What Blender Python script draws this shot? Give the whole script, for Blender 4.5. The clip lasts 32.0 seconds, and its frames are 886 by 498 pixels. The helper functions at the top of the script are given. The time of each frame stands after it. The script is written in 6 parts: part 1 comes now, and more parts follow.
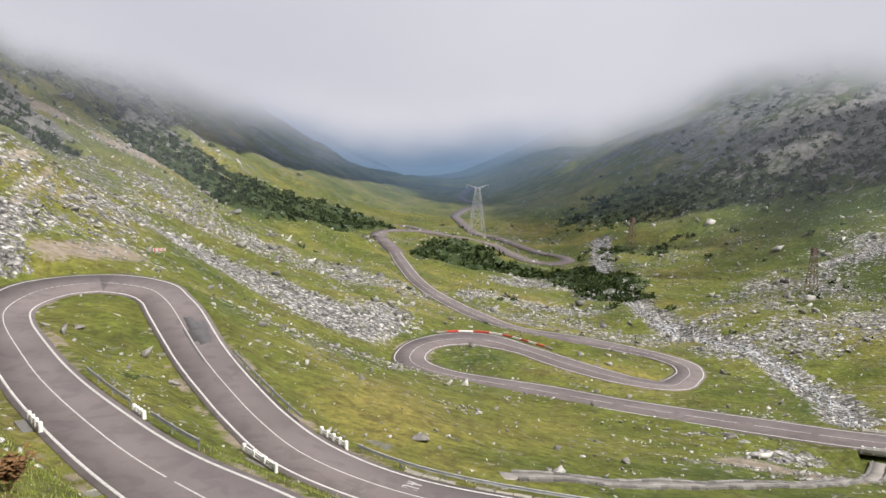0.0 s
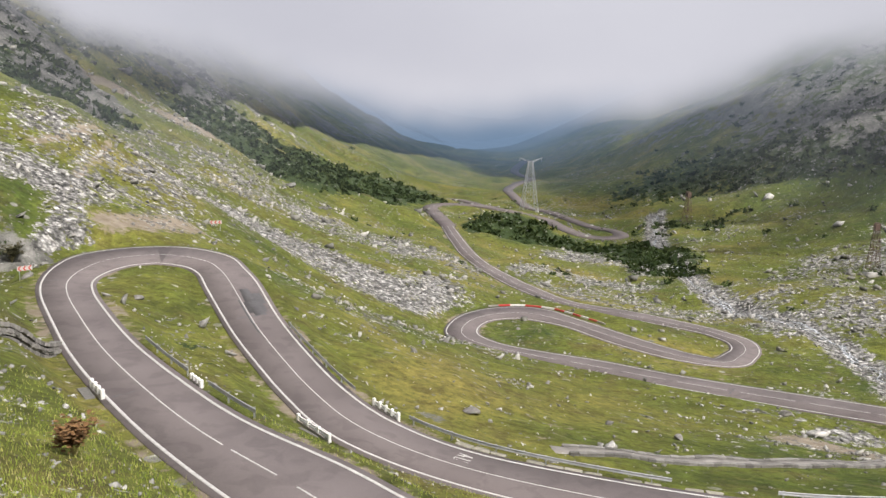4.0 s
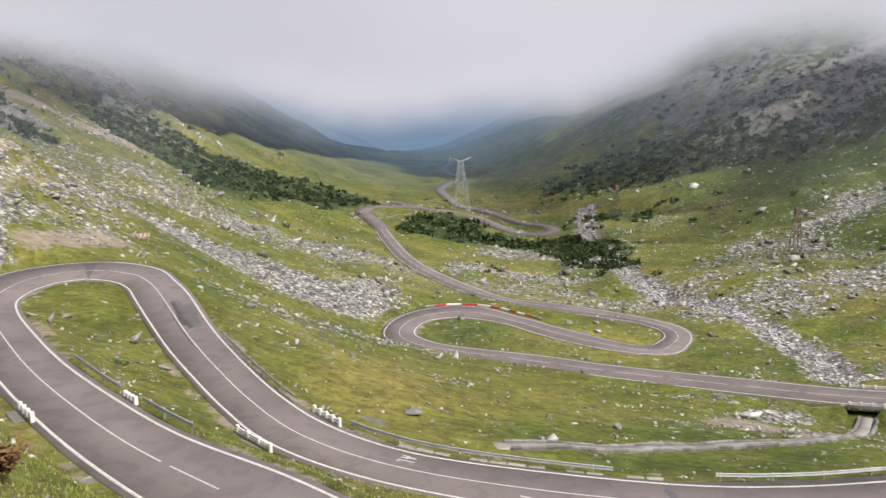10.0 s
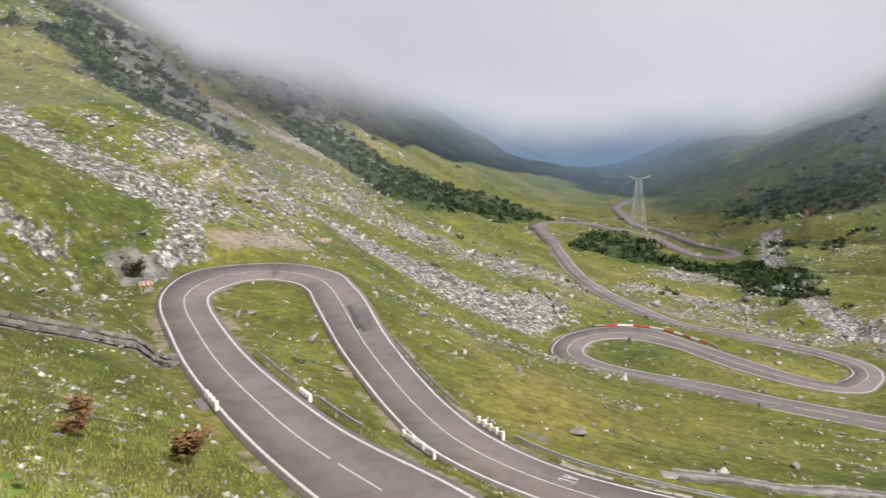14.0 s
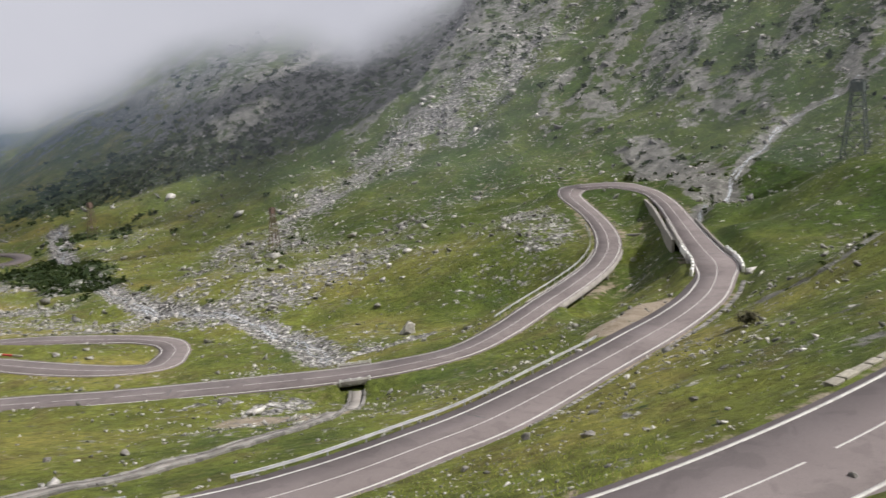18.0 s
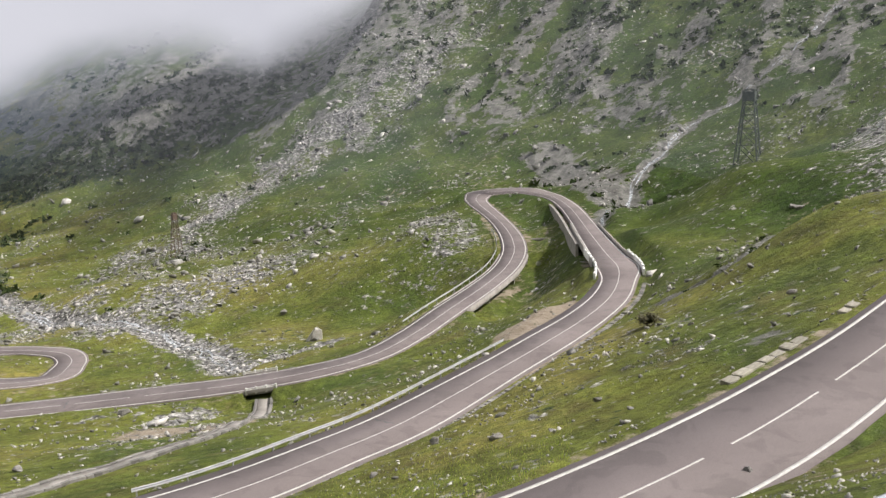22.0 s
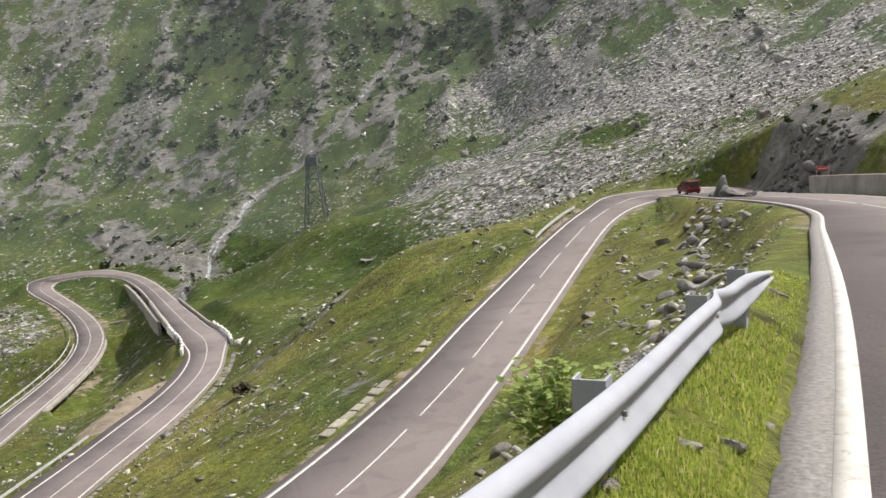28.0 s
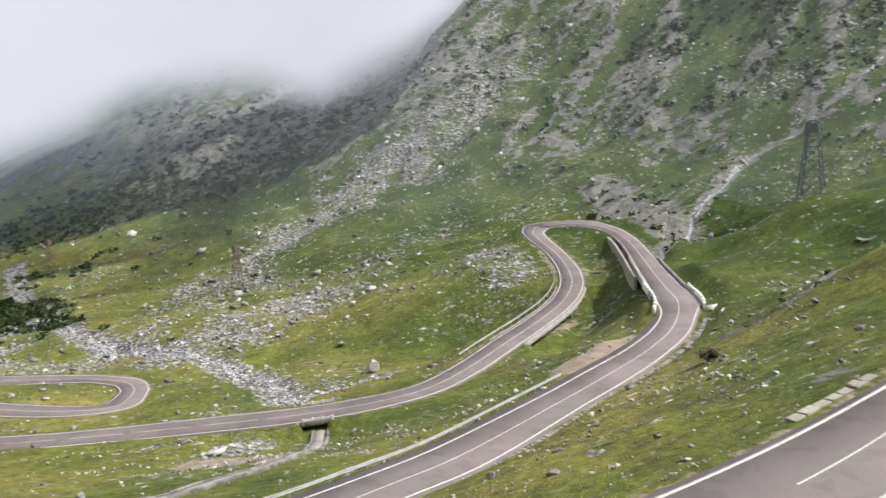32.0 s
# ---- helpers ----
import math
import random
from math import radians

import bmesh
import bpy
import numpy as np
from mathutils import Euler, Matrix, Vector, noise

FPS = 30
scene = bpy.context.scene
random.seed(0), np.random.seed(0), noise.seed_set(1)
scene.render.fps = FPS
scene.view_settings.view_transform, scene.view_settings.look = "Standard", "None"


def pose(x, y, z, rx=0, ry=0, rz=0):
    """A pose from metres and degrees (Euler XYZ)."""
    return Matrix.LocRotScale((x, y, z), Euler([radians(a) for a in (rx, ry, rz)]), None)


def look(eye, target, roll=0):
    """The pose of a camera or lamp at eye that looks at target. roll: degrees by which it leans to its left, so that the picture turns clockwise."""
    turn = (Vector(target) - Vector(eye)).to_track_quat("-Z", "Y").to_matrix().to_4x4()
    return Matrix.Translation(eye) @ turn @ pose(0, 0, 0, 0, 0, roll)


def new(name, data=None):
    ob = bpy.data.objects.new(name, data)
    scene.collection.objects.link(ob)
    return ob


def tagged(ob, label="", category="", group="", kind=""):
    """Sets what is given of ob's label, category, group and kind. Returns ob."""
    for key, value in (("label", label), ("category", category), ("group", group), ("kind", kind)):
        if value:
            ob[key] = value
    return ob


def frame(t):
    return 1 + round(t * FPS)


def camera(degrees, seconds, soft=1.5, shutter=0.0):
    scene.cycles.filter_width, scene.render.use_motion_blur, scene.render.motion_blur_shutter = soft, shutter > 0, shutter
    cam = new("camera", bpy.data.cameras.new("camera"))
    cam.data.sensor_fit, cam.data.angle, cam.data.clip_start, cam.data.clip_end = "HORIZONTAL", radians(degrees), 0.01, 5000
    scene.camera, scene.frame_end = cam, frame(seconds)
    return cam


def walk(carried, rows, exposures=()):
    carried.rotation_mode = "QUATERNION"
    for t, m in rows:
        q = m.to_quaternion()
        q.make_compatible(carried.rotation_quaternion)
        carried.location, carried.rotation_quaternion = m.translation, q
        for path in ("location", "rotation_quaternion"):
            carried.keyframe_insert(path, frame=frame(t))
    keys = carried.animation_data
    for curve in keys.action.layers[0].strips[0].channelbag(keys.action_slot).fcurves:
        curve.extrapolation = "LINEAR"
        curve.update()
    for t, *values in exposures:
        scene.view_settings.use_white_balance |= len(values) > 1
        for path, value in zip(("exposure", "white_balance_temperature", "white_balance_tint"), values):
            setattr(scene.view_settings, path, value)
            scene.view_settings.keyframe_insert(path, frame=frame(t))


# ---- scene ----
cam = camera(52.0, 32.0, soft=1.45, shutter=0.3)
# the eye stands at the kerb of the upper road and only turns
ROWS = [
    (0.0, pose(0, 0, 0.00, 80.96, -1.35, 7.48)),
    (0.5, pose(0, 0, 0.00, 80.51, -1.59, 8.64)),
    (1.0, pose(0, 0, 0.00, 80.25, -1.79, 9.56)),
    (1.5, pose(0, 0, 0.00, 80.03, -1.77, 9.94)),
    (2.0, pose(0, 0, 0.00, 80.00, -1.82, 10.91)),
    (2.5, pose(0, 0, 0.00, 79.39, -1.61, 12.64)),
    (4.5, pose(0, 0, 0.00, 79.30, -0.92, 8.89)),
    (5.0, pose(0, 0, 0.00, 79.63, -0.78, 6.35)),
    (5.5, pose(0, 0, 0.00, 80.18, -0.21, 4.06)),
    (6.0, pose(0, 0, 0.00, 80.54, 0.30, 1.48)),
    (6.5, pose(0, 0, 0.00, 80.65, 0.44, -0.38)),
    (7.0, pose(0, 0, 0.00, 80.03, 0.92, -1.24)),
    (7.5, pose(0, 0, 0.00, 79.88, 0.87, -2.25)),
    (8.0, pose(0, 0, 0.00, 79.59, 1.03, -2.37)),
    (8.5, pose(0, 0, 0.00, 79.71, 1.04, -1.95)),
    (9.0, pose(0, 0, 0.00, 79.51, 0.95, -0.16)),
    (9.5, pose(0, 0, 0.00, 79.19, 1.13, 2.36)),
    (10.0, pose(0, 0, 0.00, 79.33, 0.69, 6.21)),
    (10.5, pose(0, 0, 0.00, 79.35, 0.33, 9.22)),
    (11.0, pose(0, 0, 0.00, 78.44, 0.11, 14.63)),
    (11.5, pose(0, 0, 0.00, 77.88, 0.07, 18.15)),
    (12.0, pose(0, 0, 0.00, 77.37, 0.24, 21.44)),
    (12.5, pose(0, 0, 0.00, 77.85, -0.29, 23.11)),
    (13.0, pose(0, 0, 0.00, 79.16, -1.11, 24.29)),
    (13.5, pose(0, 0, 0.00, 79.49, -1.13, 22.31)),
    (14.0, pose(0, 0, 0.00, 80.30, -0.22, 17.38)),
    (14.5, pose(0, 0, 0.00, 80.03, -0.03, 11.96)),
    (16.5, pose(0, 0, 0.00, 77.92, 0.73, -3.25)),
    (17.0, pose(0, 0, 0.00, 78.48, 1.11, -8.99)),
    (17.5, pose(0, 0, 0.00, 79.24, 2.03, -18.68)),
    (18.0, pose(0, 0, 0.00, 79.09, 2.16, -26.27)),
    (18.5, pose(0, 0, 0.00, 79.59, 1.84, -30.90)),
    (19.0, pose(0, 0, 0.00, 80.75, 0.98, -32.48)),
    (19.5, pose(0, 0, 0.00, 80.29, 1.59, -33.81)),
    (20.0, pose(0, 0, 0.00, 79.85, 1.89, -34.23)),
    (20.5, pose(0, 0, 0.00, 79.77, 1.78, -34.07)),
    (21.0, pose(0, 0, 0.00, 79.64, 1.36, -33.42)),
    (21.5, pose(0, 0, 0.00, 79.60, 1.23, -32.32)),
    (22.0, pose(0, 0, 0.00, 79.23, 1.39, -32.06)),
    (22.5, pose(0, 0, 0.00, 79.19, 1.39, -32.00)),
    (23.0, pose(0, 0, 0.00, 78.92, 1.61, -32.16)),
    (23.5, pose(0, 0, 0.00, 78.96, 1.96, -33.17)),
    (24.0, pose(0, 0, -0.02, 78.42, 2.38, -39.19)),
    (24.5, pose(0, 0, -0.04, 78.18, 3.07, -44.68)),
    (25.0, pose(0, 0, -0.07, 79.15, 2.67, -48.67)),
    (25.5, pose(0, 0, -0.07, 80.43, 1.82, -55.58)),
    (27.5, pose(0, 0, -0.07, 82.49, 3.66, -60.96)),
    (28.0, pose(0, 0, -0.07, 82.34, 3.86, -58.75)),
    (28.5, pose(0, 0, -0.07, 81.87, 4.01, -55.78)),
    (29.0, pose(0, 0, -0.07, 80.95, 4.17, -52.36)),
    (29.5, pose(0, 0, -0.07, 80.40, 4.11, -50.15)),
    (30.0, pose(0, 0, -0.07, 80.84, 3.85, -49.36)),
    (30.5, pose(0, 0, -0.04, 80.78, 3.73, -45.48)),
    (31.0, pose(0, 0, 0.00, 80.72, 3.06, -40.59)),
    (31.5, pose(0, 0, 0.00, 80.69, 3.56, -34.37)),
    (32.0, pose(0, 0, 0.00, 81.39, 1.77, -28.49)),
]
walk(cam, ROWS, exposures=[(0.0, 0.62, 6350, 14), (4.0, 0.58, 6350, 14), (11.0, 0.62, 6400, 14), (14.0, 0.6, 6400, 14), (17.0, 0.44, 6250, 14), (19.3, 0.56, 6350, 14), (21.0, 0.68, 6350, 14), (24.0, 0.66, 6450, 13), (28.0, 0.78, 6500, 12), (32.0, 0.84, 6250, 12)])

# ---- world, sun ----
world = bpy.data.worlds.new("sky")
scene.world = world
world.use_nodes = True
SUN_EL, SUN_AZ = 49.0, 122.0          # degrees above the horizon, clockwise from the view ahead


def build_world():
    nt = world.node_tree
    nt.nodes.clear()
    out = nt.nodes.new("ShaderNodeOutputWorld")
    bg = nt.nodes.new("ShaderNodeBackground")
    sky = nt.nodes.new("ShaderNodeTexSky")
    sky.sky_type = 'NISHITA'
    sky.sun_disc = False
    sky.sun_elevation = radians(SUN_EL)
    sky.sun_rotation = radians(SUN_AZ)
    dim = nt.nodes.new("ShaderNodeMix")
    dim.data_type, dim.blend_type = 'RGBA', 'MULTIPLY'
    dim.inputs[0].default_value = 1.0
    dim.inputs[7].default_value = (0.06, 0.06, 0.06, 1)
    nt.links.new(sky.outputs[0], dim.inputs[6])
    co = nt.nodes.new("ShaderNodeTexCoord")
    mp = nt.nodes.new("ShaderNodeMapping")
    mp.inputs['Scale'].default_value = (1, 1, 2.2)
    no = nt.nodes.new("ShaderNodeTexNoise")
    no.inputs['Scale'].default_value = 2.3
    no.inputs['Detail'].default_value = 5
    no.inputs['Roughness'].default_value = 0.5
    nt.links.new(co.outputs['Generated'], mp.inputs[0])
    nt.links.new(mp.outputs[0], no.inputs['Vector'])
    ramp = nt.nodes.new("ShaderNodeValToRGB")
    ramp.color_ramp.elements[0].position = 0.3
    ramp.color_ramp.elements[0].color = (0.42, 0.423, 0.445, 1)
    ramp.color_ramp.elements[1].position = 0.72
    ramp.color_ramp.elements[1].color = (0.52, 0.52, 0.53, 1)
    nt.links.new(no.outputs[0], ramp.inputs[0])
    mix = nt.nodes.new("ShaderNodeMix")
    mix.data_type = 'RGBA'
    mix.inputs[0].default_value = 0.93
    nt.links.new(dim.outputs[2], mix.inputs[6])
    nt.links.new(ramp.outputs[0], mix.inputs[7])
    nt.links.new(mix.outputs[2], bg.inputs['Color'])
    nt.links.new(bg.outputs[0], out.inputs[0])


build_world()
sun_data = bpy.data.lights.new("sun", 'SUN')
sun_data.energy = 4.3
sun_data.angle = radians(3.0)
sun_data.color = (1.0, 0.955, 0.88)
sun = new("sun", sun_data)
_a, _e = radians(SUN_AZ), radians(SUN_EL)
sun.matrix_world = look((math.sin(_a) * math.cos(_e) * 500, math.cos(_a) * math.cos(_e) * 500, math.sin(_e) * 500), (0, 0, 0))

# ---- materials ----
class Shade:
    """A small builder of node materials."""

    def __init__(self, name):
        self.mat = bpy.data.materials.new(name)
        self.mat.use_nodes = True
        self.nt = self.mat.node_tree
        self.b = self.nt.nodes['Principled BSDF']
        self.out = self.nt.nodes['Material Output']
        self.co = self.node("ShaderNodeTexCoord").outputs['Object']

    def node(self, kind):
        return self.nt.nodes.new(kind)

    def link(self, a, b):
        self.nt.links.new(a, b)

    def noise(self, scale, detail=4.0, rough=0.55, distort=0.0):
        n = self.node("ShaderNodeTexNoise")
        n.inputs['Scale'].default_value, n.inputs['Detail'].default_value = scale, detail
        n.inputs['Roughness'].default_value, n.inputs['Distortion'].default_value = rough, distort
        self.link(self.co, n.inputs['Vector'])
        return n.outputs[0]

    def voronoi(self, scale, feature='F1', out=0):
        n = self.node("ShaderNodeTexVoronoi")
        n.feature = feature
        n.inputs['Scale'].default_value = scale
        self.link(self.co, n.inputs['Vector'])
        return n.outputs[out]

    def ramp(self, fac, stops):
        n = self.node("ShaderNodeValToRGB")
        e = n.color_ramp.elements
        while len(e) < len(stops):
            e.new(0.5)
        for el, (p, c) in zip(e, stops):
            el.position, el.color = p, (*c, 1) if isinstance(c, tuple) else (c, c, c, 1)
        self.link(fac, n.inputs[0])
        return n.outputs[0]

    def mix(self, fac, a, b, blend='MIX'):
        n = self.node("ShaderNodeMix")
        n.data_type, n.blend_type = 'RGBA', blend
        for sock, v in ((n.inputs[0], fac), (n.inputs[6], a), (n.inputs[7], b)):
            if isinstance(v, (int, float)):
                sock.default_value = v if sock.type == 'VALUE' else (v, v, v, 1)
            elif isinstance(v, tuple):
                sock.default_value = (*v, 1)
            else:
                self.link(v, sock)
        return n.outputs[2]

    def math(self, op, a, b=0.0):
        n = self.node("ShaderNodeMath")
        n.operation = op
        for sock, v in ((n.inputs[0], a), (n.inputs[1], b)):
            if isinstance(v, (int, float)):
                sock.default_value = v
            else:
                self.link(v, sock)
        return n.outputs[0]

    def attr(self, name):
        n = self.node("ShaderNodeAttribute")
        n.attribute_name = name
        return n

    def bump(self, height, strength, distance):
        n = self.node("ShaderNodeBump")
        n.inputs['Strength'].default_value, n.inputs['Distance'].default_value = strength, distance
        self.link(height, n.inputs['Height'])
        self.link(n.outputs[0], self.b.inputs['Normal'])

    def done(self, color=None, rough=0.8, metal=0.0, spec=None):
        if color is not None:
            if isinstance(color, tuple):
                self.b.inputs['Base Color'].default_value = (*color, 1)
            else:
                self.link(color, self.b.inputs['Base Color'])
        if isinstance(rough, (int, float)):
            self.b.inputs['Roughness'].default_value = rough
        else:
            self.link(rough, self.b.inputs['Roughness'])
        self.b.inputs['Metallic'].default_value = metal
        if spec is not None:
            self.b.inputs['Specular IOR Level'].default_value = spec
        return self.mat


def mat_asphalt():
    s = Shade("asphalt")
    big = s.ramp(s.noise(0.09, 5), [(0.3, (0.12, 0.101, 0.098)), (0.7, (0.178, 0.152, 0.147))])
    fine = s.ramp(s.noise(28, 3), [(0.3, 0.75), (0.7, 1.15)])
    patch = s.ramp(s.noise(0.55, 3, 0.5, 0.6), [(0.52, 1.0), (0.6, 0.86)])
    c = s.mix(1.0, s.mix(1.0, big, fine, 'MULTIPLY'), patch, 'MULTIPLY')
    s.bump(s.noise(40, 2), 0.3, 0.01)
    return s.done(c, 0.85, spec=0.3)


def mat_plain(name, a, b, scale, rough=0.7, metal=0.0, bump=0.2, dist=0.01, spec=None):
    s = Shade(name)
    c = s.ramp(s.noise(scale, 6, 0.6), [(0.3, a), (0.7, b)])
    s.bump(s.noise(scale * 4, 4), bump, dist)
    return s.done(c, rough, metal, spec)


def mat_ground():
    """Grass, heath, soil, block scree and low scrub, by the masks of the ground."""
    s = Shade("mountain_ground")
    m = s.attr("cover")
    sep = s.node("ShaderNodeSeparateColor")
    s.link(m.outputs['Color'], sep.inputs[0])
    scree, shrub, soil = sep.outputs[0], sep.outputs[1], sep.outputs[2]

    def cells(scale):
        n = s.node("ShaderNodeTexVoronoi")
        n.inputs['Scale'].default_value = scale
        s.link(s.co, n.inputs['Vector'])
        pick = s.node("ShaderNodeSeparateColor")
        s.link(n.outputs['Color'], pick.inputs[0])
        return n.outputs['Distance'], pick.outputs[0]

    def edge(mask, scale, soft, amp=2.0):
        n = s.math('SUBTRACT', s.noise(scale, 6, 0.72), 0.5)
        v = s.math('ADD', mask, s.math('MULTIPLY', n, amp))
        return s.ramp(v, [(0.5 - soft, 0.0), (0.5 + soft, 1.0)])

    def stones(scale, share, size):
        d, r = cells(scale)
        near = s.ramp(d, [(size * 0.75, 1.0), (size, 0.0)])
        return s.math('MULTIPLY', near, s.ramp(r, [(1 - share, 0.0), (1 - share + 0.01, 1.0)]))

    grass = s.ramp(s.noise(0.035, 6, 0.6), [(0.32, (0.058, 0.083, 0.014)), (0.5, (0.112, 0.126, 0.021)), (0.68, (0.195, 0.17, 0.042))])
    heath = s.ramp(s.noise(0.13, 6, 0.72, 0.4), [(0.52, 0.0), (0.66, 0.6)])
    grass = s.mix(heath, grass, (0.112, 0.088, 0.034))
    # right-hand slopes: greener grass, with their cloud shade darkened into the colour
    lush_shade = s.attr("lush_shade").outputs['Fac']
    grass = s.mix(lush_shade, grass, s.mix(1.0, grass, (0.36, 0.53, 0.34), 'MULTIPLY'))
    tuft = s.ramp(s.noise(0.9, 6, 0.72), [(0.3, 0.42), (0.7, 1.5)])
    patch = s.ramp(s.noise(0.22, 5, 0.7), [(0.32, 0.66), (0.68, 1.26)])
    fine = s.ramp(s.noise(9.0, 3, 0.6), [(0.3, 0.7), (0.7, 1.25)])
    grass = s.mix(1.0, s.mix(1.0, s.mix(1.0, grass, tuft, 'MULTIPLY'), fine, 'MULTIPLY'), patch, 'MULTIPLY')
    rock = s.ramp(s.noise(0.7, 6, 0.7), [(0.3, (0.25, 0.245, 0.23)), (0.7, (0.5, 0.487, 0.455))])
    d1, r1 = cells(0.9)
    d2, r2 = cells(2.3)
    # dark gaps between the blocks, where shade would lie, are painted into the colour
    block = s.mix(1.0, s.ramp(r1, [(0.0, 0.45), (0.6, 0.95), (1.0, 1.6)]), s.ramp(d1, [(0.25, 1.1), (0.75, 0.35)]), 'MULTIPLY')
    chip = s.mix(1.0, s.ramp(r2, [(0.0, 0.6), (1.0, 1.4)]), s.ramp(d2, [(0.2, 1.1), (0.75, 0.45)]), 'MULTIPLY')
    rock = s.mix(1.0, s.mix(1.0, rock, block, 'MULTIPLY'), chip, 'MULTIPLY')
    bush = s.ramp(s.noise(0.5, 5, 0.7), [(0.3, (0.014, 0.028, 0.009)), (0.7, (0.05, 0.072, 0.02))])
    dirt = s.ramp(s.noise(0.4, 6, 0.65), [(0.3, (0.17, 0.135, 0.095)), (0.7, (0.31, 0.265, 0.205))])
    c = s.mix(edge(soil, 0.5, 0.12), grass, dirt)
    c = s.mix(edge(shrub, 0.3, 0.05, 3.0), c, bush)
    cliff = s.ramp(s.noise(0.3, 8, 0.78, 0.6), [(0.3, (0.05, 0.052, 0.045)), (0.48, (0.115, 0.113, 0.1)), (0.6, (0.2, 0.195, 0.175)), (0.76, (0.36, 0.35, 0.325))])
    c = s.mix(edge(m.outputs['Alpha'], 0.16, 0.06, 2.6), c, cliff)
    loose = s.math('MAXIMUM', stones(0.42, 0.15, 0.28), stones(1.1, 0.1, 0.28))
    c = s.mix(s.math('MULTIPLY', loose, s.ramp(s.noise(0.06, 4, 0.6), [(0.42, 0.0), (0.58, 1.0)])), c, s.mix(0.5, rock, (0.32, 0.31, 0.28)))
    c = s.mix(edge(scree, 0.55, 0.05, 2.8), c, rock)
    h = s.mix(scree, s.noise(1.6, 6, 0.7), d1)
    s.bump(h, 0.75, 0.6)
    return s.done(c, 0.9, spec=0.2)


ASPHALT = mat_asphalt()


def mat_paint():
    s = Shade("road_paint")
    c = s.ramp(s.noise(3.0, 6, 0.6), [(0.3, (0.36, 0.35, 0.325)), (0.7, (0.54, 0.528, 0.495))])
    worn = s.ramp(s.noise(7.0, 7, 0.8), [(0.56, 0.0), (0.66, 0.75)])
    c = s.mix(worn, c, (0.17, 0.155, 0.15))
    return s.done(c, 0.8, spec=0.3)


PAINT = mat_paint()
GROUND = mat_ground()

# ---- the plan: one road that winds down, and spot heights of the valley ----
ROAD_TOP = [(-70, -16.1, 3.4, 7), (-50, -12.1, 2, 7), (-30, -8.2, 0.6, 6.8), (-12, -5.35, -0.7, 6.6), (0, -3.42, -1.55, 6.6), (3.86, -2.83, -1.84, 6.6), (7.82, -2.29, -2.14, 6.6),
          (15.03, -1.19, -2.7, 6.6), (30.01, 1.34, -3.95, 6.6), (45.7, 4, -5.2, 6.6), (60, 7.8, -6.3, 6.6), (73.7, 13.2, -7.3, 6.8), (90.5, 21.6, -8.6, 7), (103, 28, -9.4, 7.5),
          (108.6, 33.2, -9.9, 8), (106.06, 37.41, -10.1, 7.32), (100.42, 38.08, -10.4, 5.47)]
ROAD_A = [(90.24, 37.29, -11.2, 4.7), (79.2, 35.67, -12.6, 5.13), (70.14, 33.99, -13.7, 5.42), (58.88, 31.68, -14.8, 5.74), (45.68, 28.77, -15.9, 5.74), (30.98, 26.22, -16.8, 6.4), (17, 26.3, -17.8, 6.4),
          (3, 29.8, -18.9, 6.5), (-8, 35.3, -20, 6.6), (-15.14, 40.97, -20.5, 6.58), (-23.72, 47.96, -21.1, 5.66), (-32.07, 56.14, -21.7, 5.34), (-40.45, 65.16, -22.3, 5.12), (-48.7, 75.12, -22.9, 5.01),
          (-56.41, 84.92, -23.4, 5.15)]
ROAD_H = [(-61.11, 92.54, -23.8, 5.62), (-63.44, 100.03, -24, 7.55), (-63.8, 107.1, -24.3, 9.2), (-59.7, 112.6, -24.6, 8.9), (-53.34, 111.68, -24.9, 7.1), (-49.29, 107.66, -25.2, 5.84), (-45.74, 102.58, -25.5, 6.21),
          (-38.93, 92.08, -26.4, 5.71), (-34.73, 85.88, -26.8, 5.56), (-30.15, 79.66, -27.2, 5.34), (-25.13, 73.27, -27.6, 5.3), (-19.2, 67.41, -28.1, 5.74), (-10.89, 63.17, -28.6, 5.74)]
ROAD_B = [(-0.08, 61.55, -29.3, 6.3), (11.31, 61.4, -29.9, 6.3), (20.24, 62.5, -30.1, 6.3), (29.04, 65.07, -30.3, 5.88), (37.89, 68.06, -30.5, 6.08), (54.49, 76.32, -30.9, 5.36), (65.33, 81.84, -31.1, 5.56),
          (76.2, 87.91, -31.4, 5.24), (86.75, 95.01, -31.7, 5.14), (96.36, 103.54, -32, 5.1), (104.28, 112.28, -32.3, 6.95), (110.73, 122.18, -32.5, 5.88), (123.14, 140.28, -33, 5.22), (136.6, 159.67, -33.5, 4.78),
          (150.19, 179.83, -34, 4.7), (161.03, 198.5, -34.5, 4.83)]
ROAD_V = [(166.33, 212.77, -34.9, 7.07), (167.2, 225.16, -35.3, 9.76), (158.59, 230.85, -35.8, 7.95), (151.78, 225.06, -36.2, 6.42), (147.36, 217.56, -36.6, 5.65), (139.33, 197.85, -37.5, 4.7), (133.55, 185.42, -38, 4.7),
          (126.77, 173.01, -38.5, 4.91), (118.51, 161.06, -39, 5.01), (108.13, 150.19, -39.5, 4.98), (95.85, 140.73, -40, 5.14), (82.61, 131.83, -40.5, 5.19), (70.26, 123.54, -41, 5.06)]
